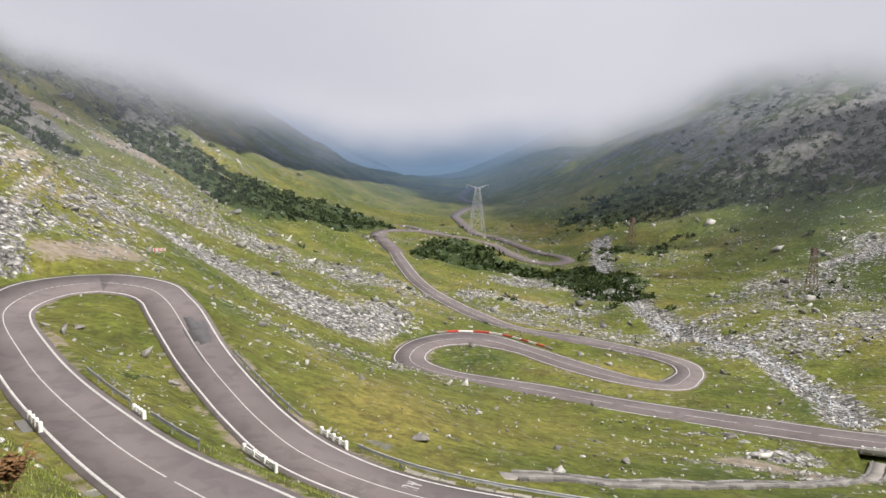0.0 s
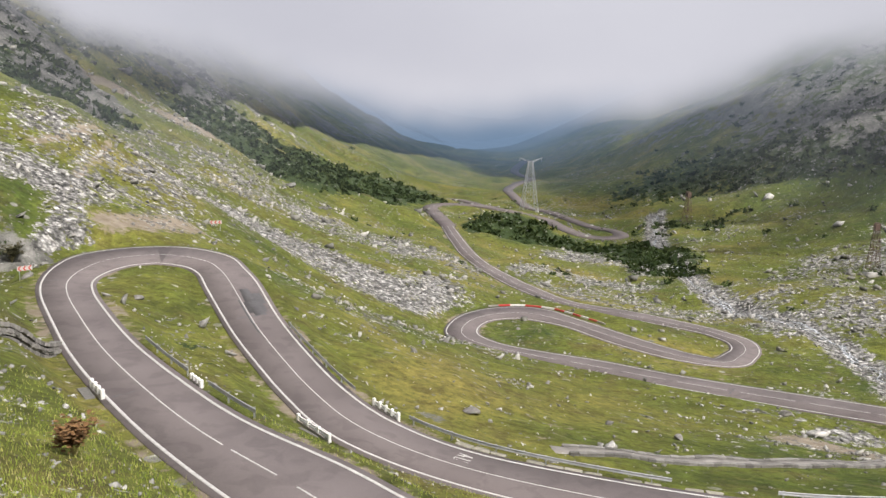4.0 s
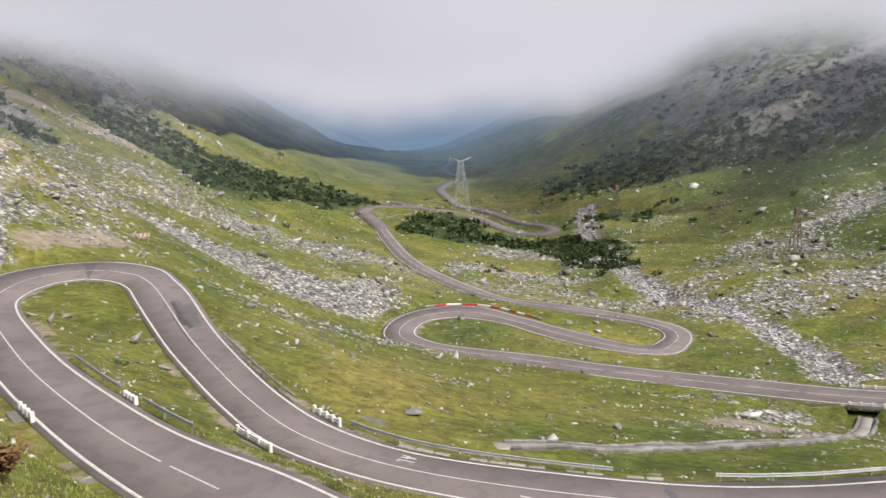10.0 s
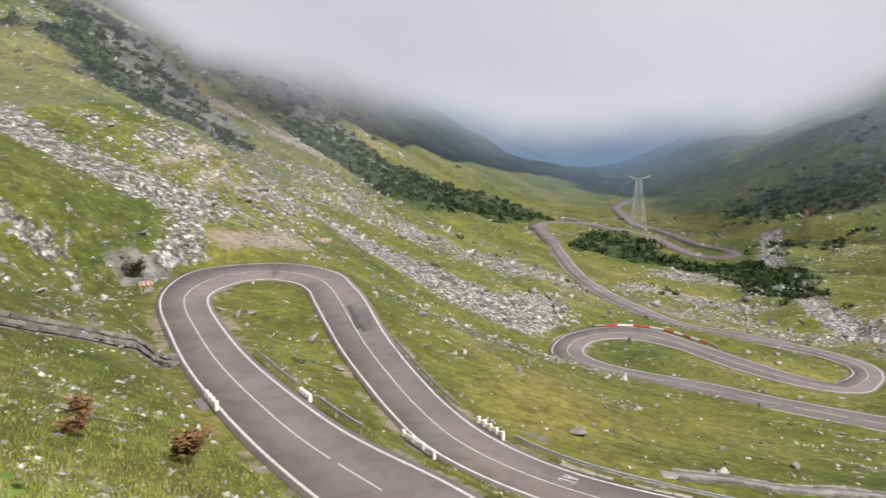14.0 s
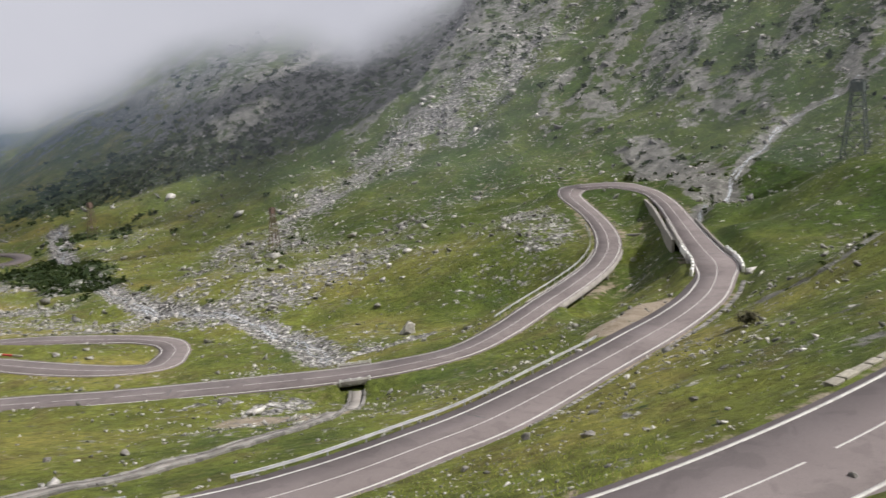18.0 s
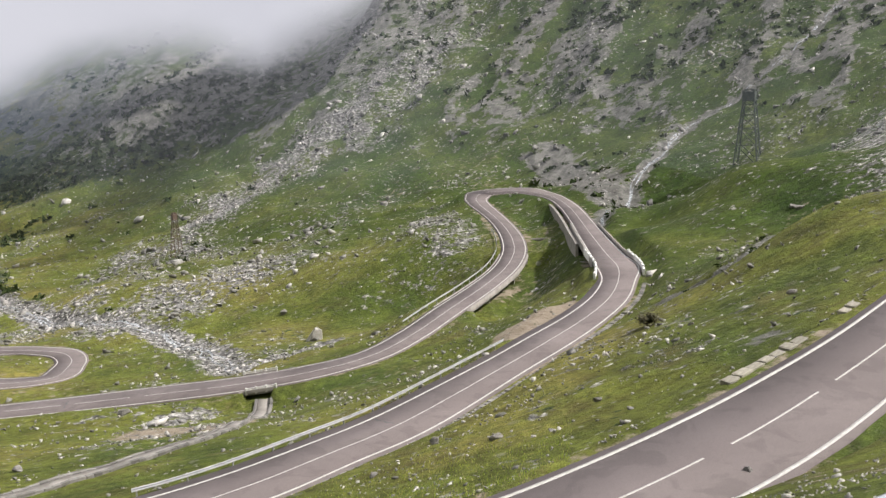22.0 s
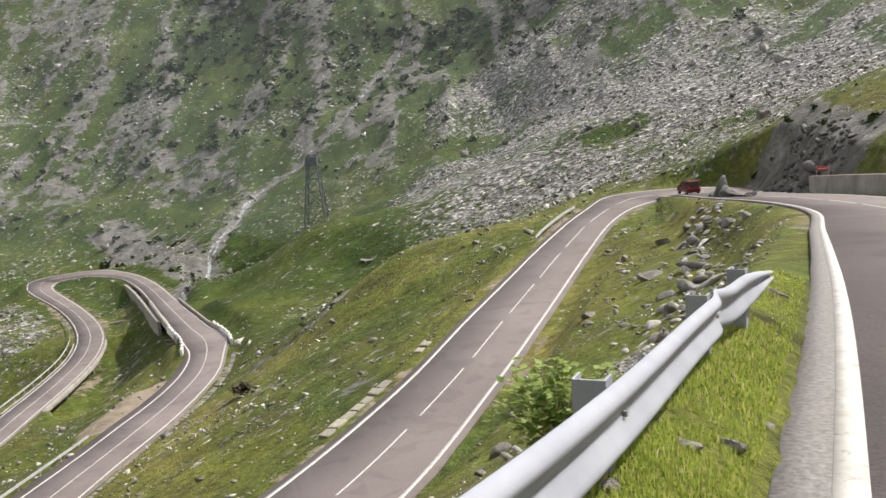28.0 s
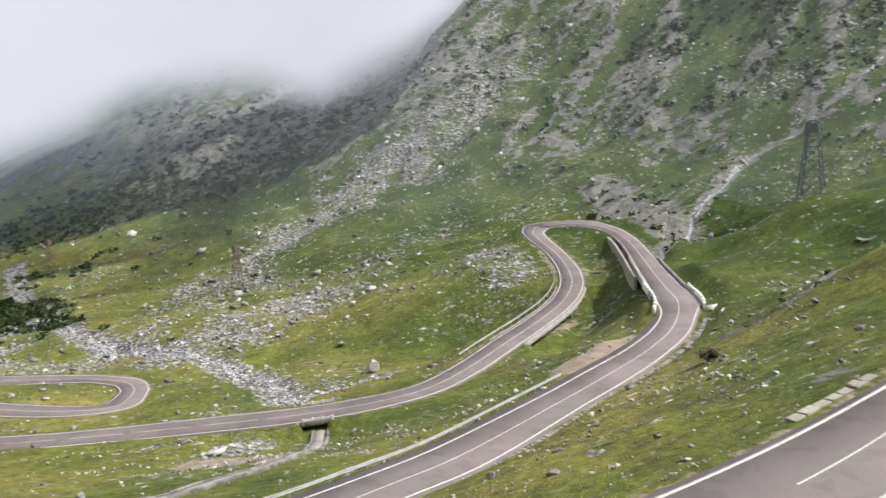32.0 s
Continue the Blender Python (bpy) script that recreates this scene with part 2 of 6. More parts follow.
ROAD_C = [(60.16, 119.01, -41.6, 5.46), (50.46, 119.77, -42.4, 6.54), (41.05, 123.53, -43.4, 6.61), (30.89, 128.85, -44.3, 6.71), (20.25, 134.53, -45.2, 6.29), (9.51, 140.66, -46.1, 6.05), (-1.2, 147.79, -47.1, 6.42),
          (-12.77, 154.59, -48, 5.34), (-19.23, 158.42, -48.4, 5.34), (-24.45, 162.88, -48.7, 6.45), (-27.59, 169.24, -49.1, 5.99), (-28, 176.84, -49.4, 5.97), (-26.47, 184.17, -49.8, 6.59), (-22, 189.95, -50.1, 7.58),
          (-15.58, 192.63, -50.5, 8.03), (-6.42, 187.57, -50.8, 5.96), (1.6, 181, -51.2, 6.6), (10.56, 175.16, -51.7, 6.8), (17.4, 173.4, -52.3, 7), (23.38, 175.02, -53, 7.2)]
ROAD_D = [(26.23, 180.67, -53.4, 6.11), (28.37, 187, -53.8, 5.36), (28.18, 194.64, -54.2, 5.17), (24.74, 200.82, -54.6, 4.7), (20.03, 206.41, -55, 5.06), (5.16, 218.63, -56, 6.87), (-10.05, 230.52, -57, 4.7),
          (-21.58, 247.31, -57.9, 5.48), (-31.31, 264.55, -58.5, 5.19), (-40.98, 285.97, -59.5, 4.78), (-48.98, 308.82, -60.6, 5.04), (-55.75, 331.87, -61.6, 4.93), (-62.78, 356.87, -62.7, 5.08), (-69.44, 381.87, -63.8, 4.76)]
ROAD_E = [(-77, 408, -65, 6.8)]
ALONG = ROAD_TOP + ROAD_A + ROAD_H + ROAD_B + ROAD_V + ROAD_C + ROAD_D + ROAD_E

SPOTS_LEFT = [(-46, 38, -12), (-92, 77, -9), (-145, 123, 2), (-190, 162, 16), (-74, 92, -23), (-100, 162, -10), (-175, 243, 5), (-214, 290, 26), (-76, 185, -33), (-117, 507, -64),
              (-137, 376, -38), (-174, 338, -16), (-47, 184, -45), (-82, 94, -13), (-148, 163, 3), (-30, 20, -8), (-75, 40, 2), (-140, 60, 30)]
SPOTS_FAR = [(-41, 488, -68), (-47, 407, -63), (-233, 1482, -147), (-310, 1159, -84), (-313, 1055, -50), (-110, 1094, -96), (-50, 999, -70), (-413, 2364, -176), (-419, 2414, -127),
             (-205, 564, -36), (-237, 507, -5), (-320, 634, 55), (-270, 705, -15), (-205, 346, 10), (-265, 433, 45), (-205, 460, -14), (-230, 850, -48), (-400, 767, 85), (-420, 958, 70), (-470, 1464, 20), (-620, 1464, 150), (-560, 958, 200), (-480, 700, 170), (-560, 1100, 130), (-480, 3200, 260), (300, 3000, 300), (-1200, 2600, 350)]
SPOTS_RIGHT = [(44, 138, -46.5), (32, 237, -57.5), (19, 400, -68), (48, 240, -54), (45, 327, -63), (79, 289, -55), (122, 306, -42), (138, 428, -30), (86, 634, -12), (209, 476, 9), (38, 519, -60), (34, 799, -38),
               (187, 247, -34), (226, 305, -11), (274, 369, 28), (220, 415, 17), (130, 504, -8), (153, 129, -20), (121, 89, -27), (225, 130, -10), (302, 177, 24), (192, 190, -27), (168, 173, -36)]
SPOTS_GULLY = [(67, 90, -31.4), (75, 95, -31.7), (114, 145, -39.8), (121, 152, -39.2), (131, 168, -38.6), (140, 182, -39), (147, 197, -38), (108, 135, -39.8), (99, 123, -38), (104, 141, -42.4), (97, 134, -43.5), (90, 128, -43), (103, 152, -44), (89, 152, -46), (75, 156, -48.5), (134, 138, -32.3), (146, 151, -31), (40, 116, -44.5), (36, 133, -47), (86, 108, -35.5), (70, 100, -36)]
SPOTS_BEND = [(4, 4.6, -3.9), (8, 7, -6.0), (12.5, 9.5, -8.0), (20, 14, -10.9), (27, 18.5, -13.6), (141, 52, -10), (188, 69, 0), (273, 99, 35), (256, 47, 27), (90, 63, -15.5), (85, 7.5, -2.2), (97, 13.5, -1.8), (109, 18, 0), (92, 1, 3), (60, -6, 0), (30, -20, 8), (0, -25, 10), (-60, -45, 20), (60, -60, 40), (140, -20, 15),
              (300, -50, 90), (0, -150, 90), (-200, -60, 90), (400, 250, 100), (420, 420, 130), (300, 700, 130), (200, 900, 120), (-350, 350, 130), (-300, 150, 80), (150, 1400, 60), (600, 800, 250), (-700, 400, 260), (700, -100, 240), (-500, -300, 260), (0, -700, 330)]


def spline(points, step):
    """Catmull-Rom through the points, evenly resampled."""
    p = np.array(points, float)
    p = np.vstack([2 * p[0] - p[1], p, 2 * p[-1] - p[-2]])
    out = []
    for i in range(1, len(p) - 2):
        n = max(2, int(np.linalg.norm(p[i + 1, :3] - p[i, :3]) / 0.5))
        t = np.linspace(0, 1, n, endpoint=False)[:, None]
        a, b, c, d = p[i - 1], p[i], p[i + 1], p[i + 2]
        out.append(0.5 * (2 * b + (c - a) * t + (2 * a - 5 * b + 4 * c - d) * t ** 2 + (3 * b - a - 3 * c + d) * t ** 3))
    q = np.vstack(out + [p[-2:-1]])
    for _ in range(12):
        q[1:-1] = 0.25 * q[:-2] + 0.5 * q[1:-1] + 0.25 * q[2:]
    s = np.r_[0, np.cumsum(np.linalg.norm(np.diff(q[:, :2], axis=0), axis=1))]
    e = np.linspace(0, s[-1], int(s[-1] / step) + 1)
    return np.stack([np.interp(e, s, q[:, k]) for k in range(q.shape[1])], -1), e


def sides(line):
    """Unit vectors to the right of a plan line, and its curvature (to the left)."""
    d = np.gradient(line[:, :2], axis=0)
    d /= np.linalg.norm(d, axis=1)[:, None]
    step = np.linalg.norm(line[1, :2] - line[0, :2])
    a = np.unwrap(np.arctan2(d[:, 1], d[:, 0]))
    k = np.gradient(a) / step
    k = np.convolve(np.pad(k, 6, mode='edge'), np.ones(13) / 13, 'valid')
    return np.stack([d[:, 1], -d[:, 0]], -1), k


ROAD, ROAD_S = spline(ALONG, 1.0)
ROAD_N, ROAD_K = sides(ROAD)
ROAD_BANK = np.clip(ROAD_K * 0.8, -0.06, 0.06)    # the outside of a bend lies higher
ROAD_G = np.gradient(ROAD[:, 2])                    # grade
FAR_SETS = [
    [(-69, 382, -63.8, 6.8), (-77, 408, -65, 6.8), (-86, 434, -65.8, 7), (-92, 455, -66.4, 7.5), (-89, 470, -66.8, 7.5), (-77, 476, -67.2, 6.6), (-62, 470, -67.6, 6.6), (-49, 461, -68, 6.6), (-39, 453, -68.5, 6.6),
     (-31, 446, -69, 6.6), (-21, 424, -69.5, 6.6), (-10, 410, -70, 7), (0, 412, -70.5, 7), (5, 424, -71, 7), (1, 438, -71.4, 6.6), (-8, 450, -72.2, 6.6), (-18, 472, -73.1, 6.6), (-34, 509, -74, 6.6)],
    [(-34, 509, -74, 6.6), (-50, 540, -76, 6.6), (-67, 606, -77, 6.6), (-75, 656, -80, 7), (-73, 706, -81, 7), (-67, 757, -83, 7), (-80, 800, -85, 7), (-92, 852, -86, 8), (-94, 949, -87, 8), (-97, 1045, -93, 8)],
    [(-120, 575, -75, 5), (-110, 549, -74, 5), (-100, 531, -72, 5), (-86, 513, -70, 5), (-71, 495, -70, 5), (-62, 480, -68.5, 5)],
]


def fbm(x, y, scale, octaves=4, seed=0.0):
    """Smooth value noise, summed over octaves, about -1 to 1."""
    out = np.zeros_like(x)
    amp, tot = 1.0, 0.0
    for o in range(octaves):
        u, v = x / scale + seed * 17.3 + o * 31.7, y / scale - seed * 9.1 + o * 11.9
        i, j = np.floor(u), np.floor(v)
        fu, fv = u - i, v - j
        fu, fv = fu * fu * (3 - 2 * fu), fv * fv * (3 - 2 * fv)

        def h(a, b):
            s = np.sin(a * 127.1 + b * 311.7 + seed * 3.3) * 43758.5453
            return s - np.floor(s)
        out += amp * ((h(i, j) * (1 - fu) + h(i + 1, j) * fu) * (1 - fv) + (h(i, j + 1) * (1 - fu) + h(i + 1, j + 1) * fu) * fv - 0.5) * 2
        tot += amp
        amp *= 0.5
        scale = scale / 2.03
    return out / tot


def fit_surface(pts, c=4.0):
    pts = np.array(pts, float)
    d = np.hypot(pts[:, None, 0] - pts[None, :, 0], pts[:, None, 1] - pts[None, :, 1])
    n = len(pts)
    a = np.zeros((n + 3, n + 3))
    a[:n, :n] = -np.sqrt(d * d + c * c) - np.eye(n) * 0.4
    a[:n, n], a[:n, n + 1], a[:n, n + 2] = 1, pts[:, 0], pts[:, 1]
    a[n:, :n] = a[:n, n:].T
    return pts, np.linalg.solve(a, np.r_[pts[:, 2], 0, 0, 0]), c


def surface(fit, x, y):
    pts, w, c = fit
    n = len(pts)
    z = w[n] + w[n + 1] * x + w[n + 2] * y
    for k in range(n):
        z -= w[k] * np.sqrt((x - pts[k, 0]) ** 2 + (y - pts[k, 1]) ** 2 + c * c)
    return z


FAR_LANES = [spline(p, 2.0)[0] for p in FAR_SETS]
SHAPE = fit_surface([tuple(p[:3]) for p in ROAD[4::11]] + [tuple(p[:3]) for ln in FAR_LANES for p in ln[2::12]] + SPOTS_LEFT + SPOTS_FAR + SPOTS_RIGHT + SPOTS_GULLY + SPOTS_BEND)


def road_at(x, y):
    """Index of the road's sample nearest to a plan point."""
    return int(((ROAD[:, 0] - x) ** 2 + (ROAD[:, 1] - y) ** 2).argmin())


BRIDGES = [(road_at(105, 114), road_at(131, 152)), (road_at(116, 159.5), road_at(84, 133)), (road_at(44.8, 121.8), road_at(42.2, 123))]
LEDGE = np.zeros(len(ROAD))
LEDGE[road_at(128, 148):road_at(153, 187)] = 1      # the road stands on a wall here, open to its left
SPAN = np.zeros(len(ROAD))
for b0, b1 in BRIDGES:
    SPAN[b0:b1 + 1] = 1


def nearest_road(x, y):
    """Index of the nearest sample of the road, the way to it and the signed offset (right of it positive)."""
    best = np.full(x.shape, 1e9)
    idx = np.zeros(x.shape, int)
    near = (x > -80) & (x < 190) & (y > -30) & (y < 425)
    xs, ys = x[near], y[near]
    b, k = np.full(xs.shape, 1e9), np.zeros(xs.shape, int)
    for i0 in range(0, len(xs), 20000):
        sl = slice(i0, i0 + 20000)
        d = (xs[sl, None] - ROAD[None, :, 0]) ** 2 + (ys[sl, None] - ROAD[None, :, 1]) ** 2
        k[sl] = d.argmin(1)
        b[sl] = np.sqrt(d[np.arange(d.shape[0]), k[sl]])
    best[near], idx[near] = b, k
    off = (x - ROAD[idx, 0]) * ROAD_N[idx, 0] + (y - ROAD[idx, 1]) * ROAD_N[idx, 1]
    return idx, best, off


def step01(a, b, v):
    t = np.clip((v - a) / (b - a), 0, 1)
    return t * t * (3 - 2 * t)


RIVER = [(49, 149), (52, 168), (50, 187), (46, 208), (33, 244), (28, 264), (21, 344), (19, 391), (22, 470)]
STREAM = [(108, 149), (103, 152), (89, 152), (75, 155), (62, 153), (49, 149)]
FALL = [(318, 210), (306, 206), (289, 207), (263, 201), (241, 202), (226, 208), (212, 204), (192, 193), (175, 184), (148, 163), (128, 146)]
BROOK = [(99, 72), (92, 70), (86, 68), (80, 70), (77, 76)]


def wash(x, y, beds=None):
    """The beds of the running waters, 0 to 1."""
    m = np.zeros_like(x)
    for line, r in beds or ((RIVER, 3.6), (STREAM, 2.2), (FALL, 2.0), (BROOK, 1.2)):
        m = np.maximum(m, capsule(x, y, line, r, r * 0.6))
    return m


def capsule(x, y, line, radius, soft):
    """Mask round a plan polyline, given as (x, y) points."""
    best = np.full(x.shape, 1e9)
    for (ax, ay), (bx, by) in zip(line[:-1], line[1:]):
        dx, dy = bx - ax, by - ay
        t = np.clip(((x - ax) * dx + (y - ay) * dy) / (dx * dx + dy * dy + 1e-9), 0, 1)
        best = np.minimum(best, np.hypot(x - ax - t * dx, y - ay - t * dy))
    return 1 - step01(radius - soft, radius + soft, best)


def ground(x, y):
    """Height of the ground, and the way to the road."""
    x, y = np.asarray(x, float), np.asarray(y, float)
    z = surface(SHAPE, x, y)
    r = np.hypot(x, y)
    idx, d, off = nearest_road(x, y)
    free = step01(3.5, 16, d)
    z = z + free * (fbm(x, y, 38, 4, 1.0) * 2.0 * np.clip(r / 120, 0.25, 3.0) + fbm(x, y, 6, 3, 2.0) * 0.35)
    rough = step01(4, 45, z - surface_floor(x, y)) * step01(150, 280, r)
    ridge = 1 - np.abs(fbm((x * 0.85 + y * 0.5) * 0.35, y * 0.85 - x * 0.5, 60, 4, 5.0))
    z = z + rough * (ridge - 0.6) * 6.5
    crag = 1 - np.abs(fbm((x * 0.85 + y * 0.5) * 0.3, y * 0.85 - x * 0.5, 17, 4, 6.0))
    z = z + rough * (crag - 0.62) * 5.5
    for ln in FAR_LANES:
        box = (np.abs(x - ln[:, 0].mean()) < 130) & (y > ln[:, 1].min() - 20) & (y < ln[:, 1].max() + 20) & (y > 380)
        if box.any():
            dd = (x[box][:, None] - ln[None, :, 0]) ** 2 + (y[box][:, None] - ln[None, :, 1]) ** 2
            k = dd.argmin(1)
            w = 1 - step01(4.5, 14, np.sqrt(dd.min(1)))
            z[box] = z[box] * (1 - w) + (ln[k, 2] - 0.2) * w
    half = ROAD[idx, 3] / 2
    run = -(x - ROAD[idx, 0]) * ROAD_N[idx, 1] + (y - ROAD[idx, 1]) * ROAD_N[idx, 0]
    deck = ROAD[idx, 2] + ROAD_BANK[idx] * np.clip(off, -6, 6) + np.clip(run, -0.7, 0.7) * ROAD_G[idx]
    verge = 1 - step01(10, 22, r)
    on = 1 - step01(half + 0.9 + 0.15 * verge, half + 5.0 - 2.8 * verge, d)
    on = np.where((LEDGE[idx] > 0) & (off < 0), 1 - step01(half - 2.6, half - 0.8, d), on)
    deck = deck + 0.27 * verge * step01(half + 0.22, half + 0.95, d) * (off < 0)
    under = np.minimum(z, deck - np.where(idx > BRIDGES[1][1] + 5, 1.35, 2.6))
    small = idx > BRIDGES[1][1] + 5
    near = 1 - step01(half + np.where(small, 0.5, 2.5), half + np.where(small, 3.0, 9.0), d)
    open_side = (SPAN[idx] > 0) & ((idx > BRIDGES[0][1]) | (off < half))
    z = np.where(open_side, z * (1 - near) + under * near, z * (1 - on) + (deck - 0.12 + 0.125 * verge * step01(half + 0.26, half + 0.42, d) * (off < 0)) * on)
    bed = wash(x, y)
    z = z - bed * 0.8
    return z, d, idx, off


def surface_floor(x, y):
    return -30 - 0.075 * np.clip(y - 60, 0, 1500)


# ---- ground and road ----
def part(name, bm, material, parent, label=""):
    me = bpy.data.meshes.new(name)
    bm.to_mesh(me)
    bm.free()
    me.materials.append(material)
    ob = new(name, me)
    ob.parent = parent
    return tagged(ob, label)


def mesh_from(name, verts, faces, material, smooth=False):
    """An object out of arrays of vertices and of quads or triangles."""
    verts, faces = np.asarray(verts, np.float32), np.asarray(faces, np.int32)
    me = bpy.data.meshes.new(name)
    me.vertices.add(len(verts))
    me.vertices.foreach_set("co", verts.ravel())
    n = faces.shape[1]
    me.loops.add(faces.size)
    me.loops.foreach_set("vertex_index", faces.ravel())
    me.polygons.add(len(faces))
    me.polygons.foreach_set("loop_start", np.arange(len(faces), dtype=np.int32) * n)
    me.polygons.foreach_set("loop_total", np.full(len(faces), n, np.int32))
    me.update(calc_edges=True)
    if smooth:
        me.polygons.foreach_set("use_smooth", np.ones(len(faces), bool))
    me.materials.append(material)
    return new(name, me)


def grid_faces(rows, cols, wrap=False):
    i, j = np.meshgrid(np.arange(rows - 1), np.arange(cols if wrap else cols - 1), indexing='ij')
    a, b = i * cols + j, i * cols + (j + 1) % cols
    return np.stack([a, b, b + cols, a + cols], -1).reshape(-1, 4)


def cover(x, y, z, d):
    """Scree, scrub and soil, 0 to 1."""
    r = np.hypot(x, y)
    n1, n2, n3 = fbm(x, y, 30, 4, 7.0), fbm(x, y, 9, 3, 8.0), fbm(x, y, 90, 3, 9.0)
    away = step01(4.5, 9.0 - 3.5 * (r < 75), d)
    scree = 0.20 + 0.28 * n1 + 0.16 * n2 - 0.3 * (1 - step01(50, 90, r))

    def band(line, rad, soft, k):
        return k * capsule(x, y, line, rad, soft)
    # the long pale block field of the left slope
    scree = np.maximum(scree, band([(-95, 156), (-112, 218), (-101, 253)], 24, 18, 0.54) + 0.45 * n2)
    scree = np.maximum(scree, band([(-101, 253), (-77, 262), (-45, 262)], 26, 18, 0.54) + 0.42 * n2)
    scree = np.maximum(scree, band([(-79, 191), (-67, 187), (-54, 185), (-42, 183)], 13, 7, 0.85) + 0.2 * n2)
    scree = np.maximum(scree, band([(-42, 205), (-36, 190), (-33, 186)], 8, 6, 0.7) + 0.2 * n2)
    # the grey runnel above the hairpin
    scree = np.maximum(scree, band([(-175, 141), (-140, 132), (-117, 122), (-105, 121), (-93, 123), (-84, 125)], 8.5, 5, 0.74) + 0.3 * n2)
    scree = np.maximum(scree, band([(-84, 125), (-78, 119), (-73, 112), (-70, 104)], 3.2, 2.5, 0.8) + 0.3 * n2)
    scree = np.maximum(scree, band([(-84, 86), (-78, 90)], 3, 2.5, 0.7) + 0.2 * n2)
    turf = 0.7 * step01(0.12, 0.42, fbm(x, y, 24, 3, 16.0))
    streak = fbm((x * 0.85 + y * 0.5) * 0.22, y * 0.85 - x * 0.5, 13, 4, 15.0)
    # the great scree over the upper bend
    scree = np.maximum(scree, band([(300, 120), (222, 80), (163, 52)], 40, 26, 0.62) + 0.5 * n1 - turf)
    scree = np.maximum(scree, band([(257, 61), (211, 25), (150, 20)], 40, 25, 0.64) + 0.45 * n1 - turf)
    scree = np.maximum(scree, band([(177, 108), (161, 77), (140, 52)], 12, 10, 0.7) + 0.25 * n2)
    # broken ground on the bank under the rail
    scree = np.maximum(scree, band([(13, 4.5), (24, 9.5), (40, 14), (62, 19)], 3.5, 3, 0.3) + 0.3 * n2)
    # rocky ribs of the right-hand mountain
    scree = np.maximum(scree, band([(247, 383), (190, 362), (152, 352), (117, 344), (72, 299), (40, 250)], 24, 20, 0.46) + 0.5 * n2)
    scree = np.maximum(scree, band([(44, 211), (56, 221), (80, 232)], 18, 12, 0.62) + 0.3 * n2)
    # stony ribs that climb the mountainside
    scree = np.maximum(scree, band([(83, 299), (104, 330), (130, 352), (158, 365), (192, 369), (234, 380)], 13, 10, 0.66) + 0.5 * n2)
    scree = np.maximum(scree, band([(122, 181), (114, 182), (130, 214), (136, 210)], 9, 6, 0.5) + 0.35 * n2)
    # the scree that falls to the upper bend from the right-hand summit
    scree = np.maximum(scree, band([(317, 150), (262, 140), (200, 112), (155, 80)], 24, 14, 0.55) + 0.45 * n1 - turf)
    # blocks round the rocky mound below the loop
    scree = np.maximum(scree, band([(-19, 345), (-6, 368), (6, 322), (14, 302)], 9, 7, 0.6) + 0.35 * n2)
    scree = np.maximum(scree, band([(-29, 279), (-19, 289), (7, 268)], 10, 7, 0.6) + 0.35 * n2)
    # the pale pebbles washed out beside the channel
    scree = np.maximum(scree, band([(28, 114), (33, 117)], 3.0, 2.0, 0.75) + 0.2 * n2)
    high = step01(-25, 30, z) * step01(230, 330, r) * (x > 60)
    scree = np.maximum(scree, high * (0.02 + 0.42 * step01(0.14, 0.55, streak) + 0.15 * n2))
    high = step01(-40, 10, z) * step01(380, 520, r)
    scree = np.maximum(scree, high * (0.06 + 0.6 * step01(0.1, 0.5, streak) + 0.15 * n2))
    scree = np.maximum(scree, wash(x, y, ((RIVER, 5.0), (STREAM, 3.2))) * (0.9 + 0.3 * n2))
    # stony meadow between the loop and the far road
    scree = np.maximum(scree, band([(-20, 262), (10, 240), (25, 226)], 16, 10, 0.55) + 0.35 * n2)
    scree = np.clip(scree, 0, 1) * away
    shrub = np.zeros_like(x)
    shrub = np.maximum(shrub, band([(-158, 340), (-138, 357), (-125, 387), (-122, 467), (-109, 486)], 18, 8, 1.1) + 0.2 * n2)
    shrub = np.maximum(shrub, band([(-205, 270), (-181, 222), (-145, 212), (-136, 224)], 9, 5, 1.0) + 0.25 * n2)
    shrub = np.maximum(shrub, band([(-58, 384), (-41, 398), (-22, 394)], 13, 7, 1.0) + 0.3 * n2)
    shrub = np.maximum(shrub, band([(33, 537), (68, 505), (109, 478), (147, 462), (175, 480)], 34, 22, 0.75) + 0.35 * n2)
    shrub = np.maximum(shrub, band([(20, 430), (45, 420)], 14, 10, 0.55) + 0.3 * n2)
    shrub = np.maximum(shrub, band([(-60, 380), (-40, 386), (-18, 388), (8, 374), (20, 345), (19, 305)], 12, 6, 0.95) + 0.35 * n2)
    shrub = np.maximum(shrub, band([(-172, 372), (-155, 420), (-136, 452), (-112, 472)], 16, 9, 1.0) + 0.2 * n2)
    shrub = np.maximum(shrub, band([(-200, 262), (-175, 258), (-150, 226)], 10, 6, 0.7) + 0.3 * n2)
    hi = step01(-30, 15, z) * step01(240, 330, r)
    shrub = np.maximum(shrub, hi * (0.36 + 0.7 * fbm(x, y, 34, 4, 12.0) + 0.2 * n2))
    shrub = np.clip(shrub, 0, 1) * away
    soil = np.zeros_like(x)
    soil = np.maximum(soil, band([(24, 107), (31, 99)], 4.5, 3, 0.85) + 0.2 * n2)
    soil = np.maximum(soil, band([(-71, 118), (-69, 138)], 4, 3, 0.75) + 0.2 * n2)
    soil = np.maximum(soil, band([(65, 87.5), (72, 91.5), (79, 96.5)], 3.4, 1.5, 1.0))
    soil = np.maximum(soil, band([(-172, 268), (-157, 303), (-148, 337)], 5, 3, 0.9))
